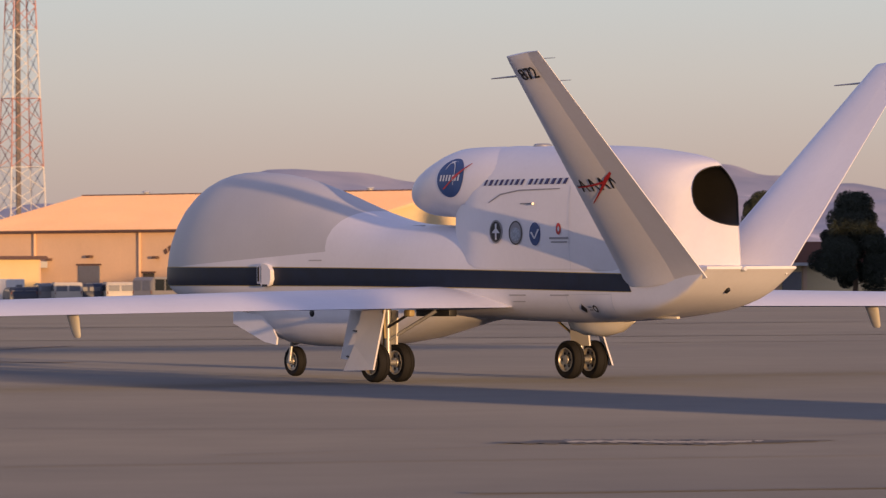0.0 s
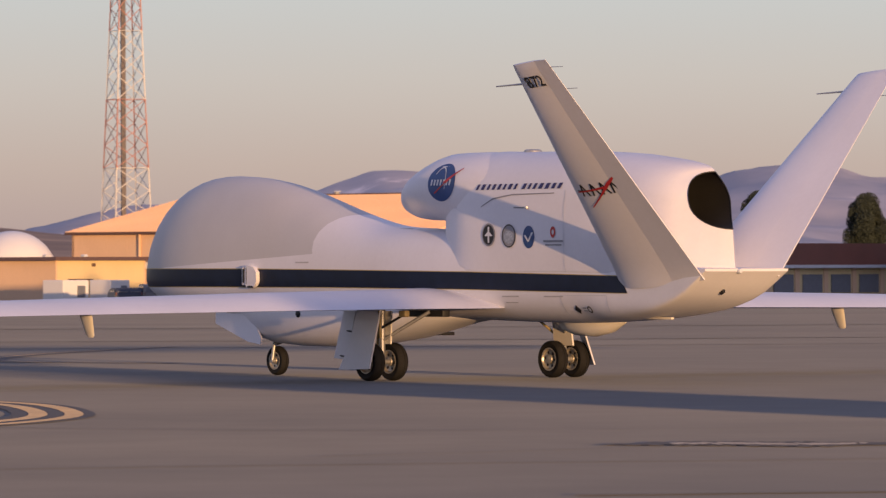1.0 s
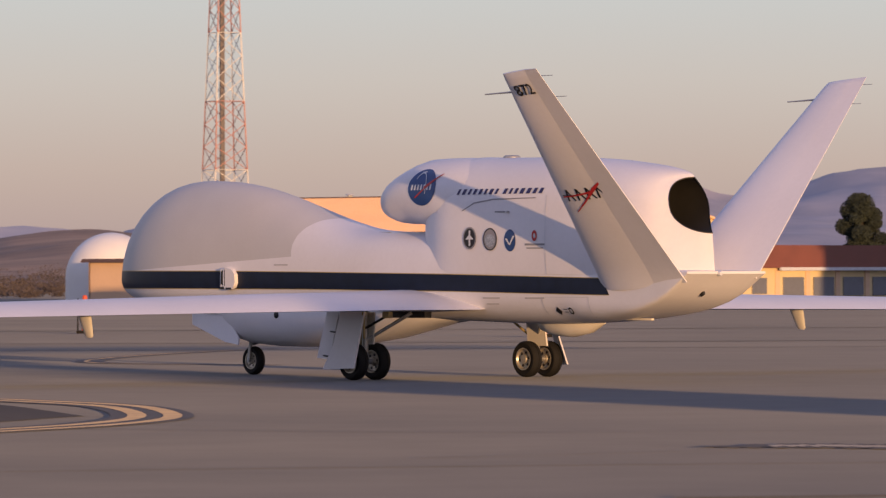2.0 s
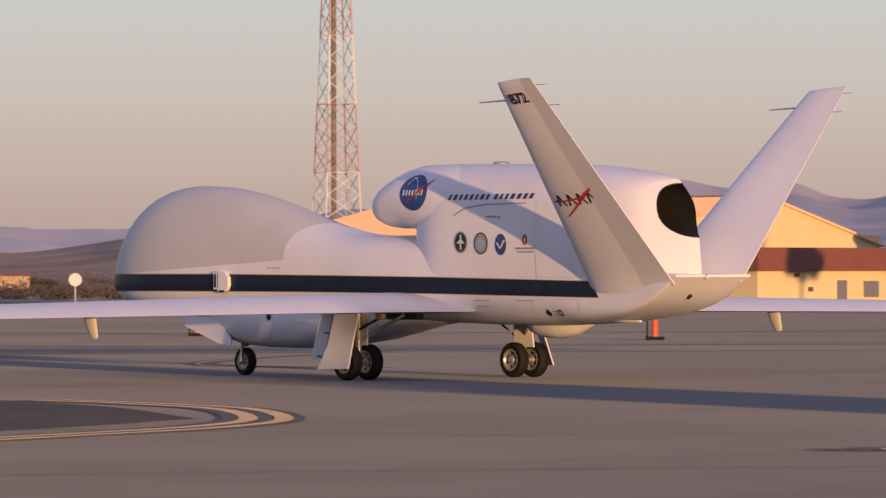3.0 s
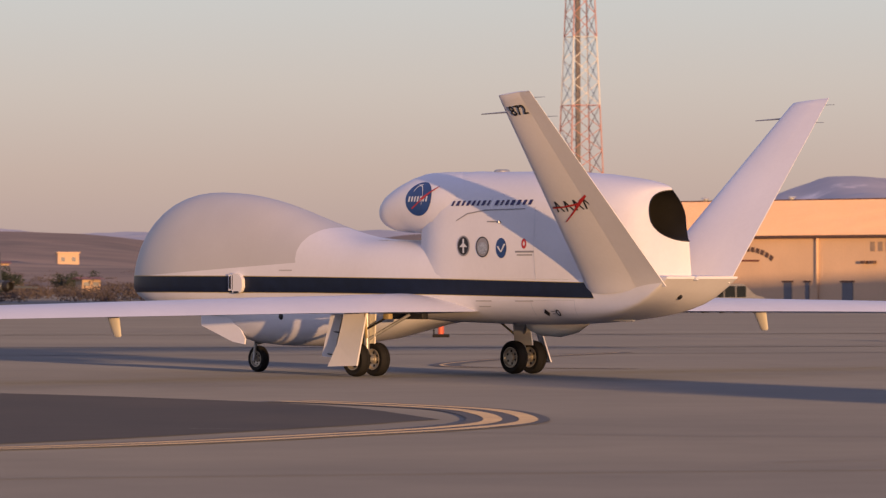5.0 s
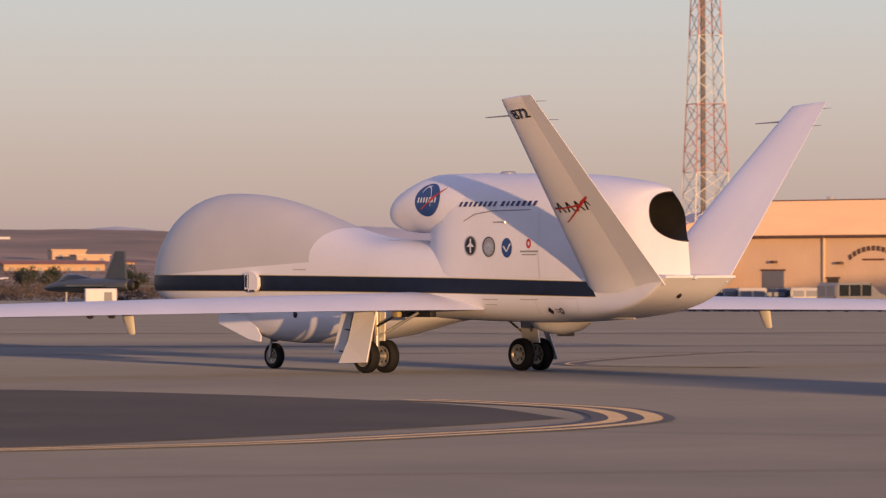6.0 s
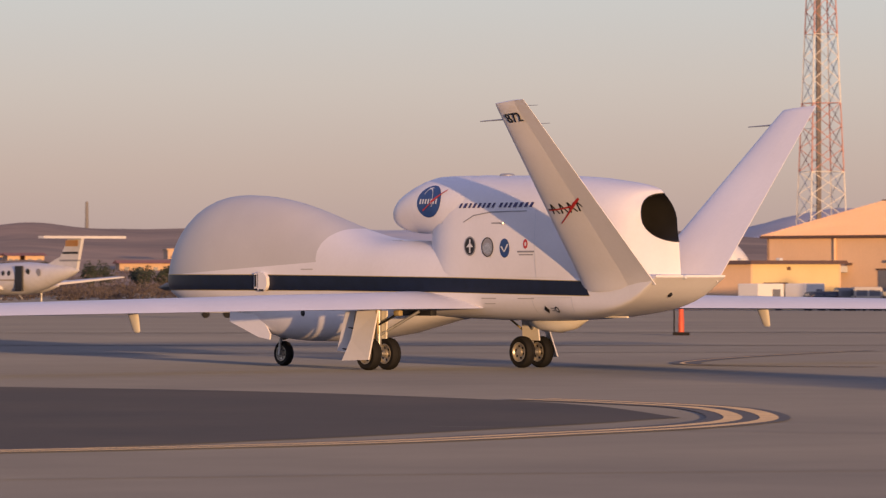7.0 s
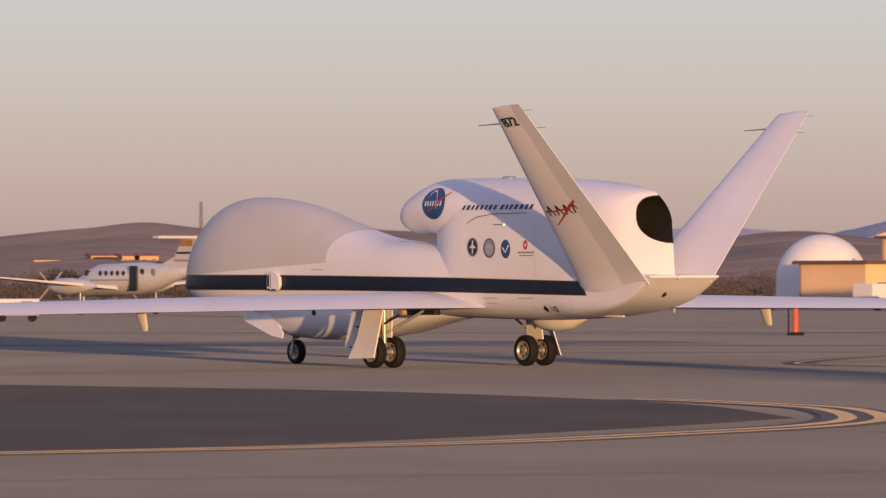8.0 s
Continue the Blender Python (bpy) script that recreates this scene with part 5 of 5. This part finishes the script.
def build_plane():
    """Twin turboprop with a T tail, seen from behind its port side."""
    white = material("plane_white", (0.58, 0.57, 0.58), 0.45, vary=0.08)
    tan = material("plane_band", (0.3, 0.24, 0.17), 0.4)
    p = empty("turboprop_plane", pose(-43.8, 307.1, -0.35, 0, 0, 134), "white twin turboprop with T tail and open dark doorway, parked", "airplane")
    bm = bmesh.new()
    rings = []
    for u, r, zc, sq in ((4.8, 0.05, 1.5, 1), (4.5, 0.28, 1.51, 1), (3.9, 0.48, 1.56, 1), (3.1, 0.64, 1.66, 1), (2.5, 0.78, 1.82, 1), (1.8, 0.88, 1.94, 1), (0, 0.90, 1.97, 1), (-2.2, 0.9, 2.02, 1), (-3.8, 0.7, 2.14, 1), (-5.2, 0.45, 2.3, 1), (-6.4, 0.22, 2.42, 1), (-6.8, 0.05, 2.46, 1)):
        rings.append([(u, r * 0.9 * math.cos(a), zc + r * math.sin(a)) for a in [2 * math.pi * k / 24 for k in range(24)]])
    loft(bm, rings)
    f = part("fuselage", bm, white, p, "white cabin fuselage")
    for k in range(5):
        part("cabin_window", lathe(bmesh.new(), [(0.001, 0.02), (0.14, 0.02), (0.16, 0.0)], 'y', 14, (0.85 - 0.55 * k, 0.77, 2.30)), GLASS, f)
    part("cabin_window", lathe(bmesh.new(), [(0.001, 0.02), (0.17, 0.02), (0.19, 0.0)], 'y', 14, (-3.0, 0.68, 2.38)), GLASS, f)
    part("doorway", box(bmesh.new(), pose(-2.35, 0.80, 2.02), 0.72, 0.1, 1.4, 0.03), BLACK, f, "dark open doorway", smooth=False)
    part("windscreen", box(bmesh.new(), pose(2.2, 0.60, 2.28, 0, -25, 25), 0.5, 0.1, 0.34, 0.04), GLASS, f, smooth=False)
    part("stripe", box(bmesh.new(), pose(-0.3, 0.80, 1.93), 4.0, 0.04, 0.07), tan, f, smooth=False)
    part("round_mark", lathe(bmesh.new(), [(0.001, 0.02), (0.22, 0.02), (0.22, 0.0)], 'y', 14, (-3.9, 0.60, 2.34)), GREYMARK, f)
    fin = part("fin", slab(bmesh.new(), [(-3.9, 2.75), (-5.2, 3.2), (-6.0, 4.25), (-7.2, 4.25), (-6.7, 2.5)], 0.18, lambda a, b, k: (a, -0.09 + k, b)), white, p, "white swept fin", smooth=False)
    gold = material("fin_gold", (0.42, 0.22, 0.07), 0.5)
    for z, hgt, mat in ((3.95, 0.34, gold), (3.42, 0.12, BLACK), (3.0, 0.10, GREYMARK)):
        x = -5.2 - 0.6 * (z - 3.2)
        part("fin_band", box(bmesh.new(), pose((x - 6.95) / 2, 0, z), abs(-6.9 - x) - 0.1, 0.2, hgt), mat, fin, smooth=False)
    part("tailplane", slab(bmesh.new(), [(-6.0, -0.3), (-6.9, -2.8), (-7.4, -2.8), (-7.2, 0), (-7.4, 2.8), (-6.9, 2.8), (-6.0, 0.3)], 0.14, lambda a, b, k: (a, b, 4.2 + k)), white, p, "white T tailplane", smooth=False)
    for s in (1, -1):
        bm = slab(bmesh.new(), [(1.7, 0.5), (0.9, 8.2), (-0.1, 8.2), (-0.6, 0.5)], 0.2, lambda a, b, k, s=s: (a, s * b, 1.35 + 0.085 * b + k * max(0.35, 1 - b / 11)))
        w = part("wing", bm, white, p, "white low wing", smooth=False)
        bm = bmesh.new()
        rr = [[(u, s * 2.6 + r * math.cos(a), z + r * 1.05 * math.sin(a)) for a in [2 * math.pi * k / 16 for k in range(16)]] for u, r, z in ((3.0, 0.12, 1.62), (2.9, 0.28, 1.62), (2.2, 0.42, 1.6), (1.0, 0.45, 1.58), (-0.5, 0.3, 1.6), (-1.4, 0.05, 1.6))]
        loft(bm, rr)
        part("engine", bm, white, w, "white engine nacelle")
        for k in range(4):
            a = math.pi / 4 + k * math.pi / 2
            part("propeller_blade", box(bmesh.new(), Matrix.Translation((3.05, s * 2.6, 1.62)) @ Matrix.Rotation(a, 4, 'X') @ pose(0, 0, 0.6), 0.03, 0.10, 1.0, 0.01), GREYMARK, w, smooth=False)
        part("main_wheel", lathe(bmesh.new(), [(0.001, -0.1), (0.2, -0.11), (0.3, -0.1), (0.33, 0), (0.3, 0.1), (0.2, 0.11), (0.001, 0.1)], 'y', 16, (0.2, s * 2.6, 0.33)), RUBBER, p)
        part("gear_leg", rod(bmesh.new(), (0.2, s * 2.6, 0.33), (0.2, s * 2.6, 1.5), 0.06), STEEL, p)
    part("nose_wheel", lathe(bmesh.new(), [(0.001, -0.08), (0.2, -0.08), (0.26, 0), (0.2, 0.08), (0.001, 0.08)], 'y', 16, (3.5, 0, 0.26)), RUBBER, p)
    part("gear_leg", rod(bmesh.new(), (3.5, 0, 0.26), (3.5, 0, 1.4), 0.05), STEEL, p)
    # covered dark jet and ground cart
    dk = material("dark_jet_paint", (0.06, 0.07, 0.085), 0.45, vary=0.2)
    j = empty("dark_jet", pose(-44.3, 417.7, -0.8, 0, 0, 131), "dark grey fighter jet with tinted canopy and upright fin, parked", "airplane")
    bm = bmesh.new()
    rr = [[(u, hw * math.cos(a), z + hh * math.sin(a)) for a in [2 * math.pi * k / 20 for k in range(20)]] for u, hw, hh, z in ((6.3, 0.04, 0.04, 1.75), (5.4, 0.28, 0.26, 1.8), (4.2, 0.45, 0.42, 1.9), (2.5, 0.62, 0.55, 1.98), (0.5, 0.95, 0.58, 1.95), (-2.0, 1.05, 0.58, 1.95), (-4.0, 0.85, 0.52, 2.0), (-5.2, 0.55, 0.42, 2.0), (-5.3, 0.42, 0.3, 2.0))]
    loft(bm, rr)
    part("fuselage", bm, dk, j)
    bm = bmesh.new()
    rr = [[(u, hw * math.cos(a), z + hh * math.sin(a)) for a in [2 * math.pi * k / 16 for k in range(16)]] for u, hw, hh, z in ((4.3, 0.1, 0.05, 2.25), (3.6, 0.34, 0.3, 2.32), (2.8, 0.42, 0.5, 2.38), (1.6, 0.4, 0.42, 2.42), (0.2, 0.2, 0.14, 2.45))]
    loft(bm, rr)
    part("canopy", bm, GLASS, j, "tinted glossy canopy")
    part("fin", slab(bmesh.new(), [(-1.9, 2.4), (-3.3, 4.55), (-4.5, 4.55), (-4.7, 2.3)], 0.16, lambda a, b, k: (a, -0.08 + k, b)), dk, j, "dark upright fin", smooth=False)
    part("engine_nozzle", lathe(bmesh.new(), [(0.40, -5.25), (0.44, -5.5), (0.36, -5.9), (0.32, -5.9), (0.30, -5.3)], 'x', 18, (0, 0, 2.0)), SOOT, j, "sooty engine nozzle")
    for s in (1, -1):
        part("wing", slab(bmesh.new(), [(1.2, 0.7), (-1.9, 4.2), (-2.8, 4.2), (-3.0, 0.7)], 0.12, lambda a, b, k, s=s: (a, s * b, 1.9 + k)), dk, j, smooth=False)
        part("tailplane", slab(bmesh.new(), [(-3.9, 0.6), (-5.2, 2.6), (-5.8, 2.6), (-5.5, 0.6)], 0.1, lambda a, b, k, s=s: (a, s * b, 1.85 + k)), dk, j, smooth=False)
        part("wheel", lathe(bmesh.new(), [(0.001, -0.1), (0.28, -0.1), (0.33, 0), (0.28, 0.1), (0.001, 0.1)], 'y', 16, (-1.5, s * 1.2, 0.33)), RUBBER, j)
        part("gear_leg", rod(bmesh.new(), (-1.5, s * 1.2, 0.33), (-1.5, s * 0.8, 1.7), 0.07), STEEL, j)
    part("nose_wheel", lathe(bmesh.new(), [(0.001, -0.07), (0.22, -0.07), (0.26, 0), (0.22, 0.07), (0.001, 0.07)], 'y', 16, (3.2, 0, 0.26)), RUBBER, j)
    part("gear_leg", rod(bmesh.new(), (3.2, 0, 0.26), (3.2, 0, 1.6), 0.06), STEEL, j)
    for x, y, w, hc in ((-27.3, 262, 1.5, 1.18), (-37.5, 232, 1.9, 0.72)):
        c = empty("ground_cart", pose(x, y, ground_z(x, y), 0, 0, 8), "white boxy ground power cart on small wheels", "cart", "carts on the apron")
        part("body", box(bmesh.new(), pose(0, 0, 0.26 + hc / 2), w, 1.0, hc, 0.05), white, c, smooth=False)
        part("panel", box(bmesh.new(), pose(w * 0.22, -0.5, 0.26 + hc * 0.6), w * 0.25, 0.05, hc * 0.5, 0.02), DOORGREY, c, smooth=False)
        for sx in (-1, 1):
            part("wheel", lathe(bmesh.new(), [(0.001, -0.06), (0.17, -0.06), (0.19, 0), (0.17, 0.06), (0.001, 0.06)], 'y', 14, (sx * w * 0.34, -0.42, 0.19)), RUBBER, c)
            part("wheel", lathe(bmesh.new(), [(0.001, -0.06), (0.17, -0.06), (0.19, 0), (0.17, 0.06), (0.001, 0.06)], 'y', 14, (sx * w * 0.34, 0.42, 0.19)), RUBBER, c)
    # round lit board on a post
    s = empty("round_sign", pose(-13.8, 330, ground_z(0, 330)), "round pale board on a thin grey post", "sign")
    part("post", rod(bmesh.new(), (0, 0, 0), (0, 0, 1.9), 0.05), LIGHTGREY, s)
    part("board", lathe(bmesh.new(), [(0.001, -0.04), (0.38, -0.04), (0.40, 0.0), (0.38, 0.04), (0.001, 0.04)], 'y', 24, (0, -0.08, 2.0)), PALE, s)


build_hangar()
build_far_buildings()
build_shade_casters()
build_vehicles()
build_tower()
for at in ((9.1, 145.0), (-3.15, 157.6)):
    build_post(at)
build_hills()
build_houses()
build_tree((55.6, 354.8), 6.7, 5.6, 5, "dark green bushy tree standing before the office block", 0.22, 40, 0.5)
build_tree((56.5, 405.0), 7.7, 5.0, 8, "dark rounded tree rising behind the office block", 0.2, 30, 0.4)
build_tree((49.2, 407.9), 8.1, 5.0, 13, "slender dark tree rising behind the office block", 0.22, 26, 0.45)
# two more out of view, added to throw tree shade on the walls
build_tree((52.3, 276.3), 6.05, 4.0, 17, "tree with bare trunk and high crown, added out of view to shade the office block", 0.72, 34, 0.15)
build_tree((92.0, 259.3), 12.6, 3.8, 23, "tall slender tree added out of view to shade the gable", 0.66, 44, 0.4)
build_brush()
build_far_trees()
build_plane()


# ---- what moves ----
def motions():
    walk(drone, [(t, pose(x, y, 0, 0, 0, a)) for t, x, y, a in TAXI])
    ts = np.array([r[0] for r in TAXI])
    run = np.concatenate(([0.0], np.cumsum(np.hypot(np.diff([r[1] for r in TAXI]), np.diff([r[2] for r in TAXI])))))
    for ob, radius, at in drone_wheels:
        walk(ob, [(k / 10, pose(*at, 0, 0, 0) @ Matrix.Rotation(float(np.interp(k / 10, ts, run)) / radius, 4, 'Y')) for k in range(81)])


motions()
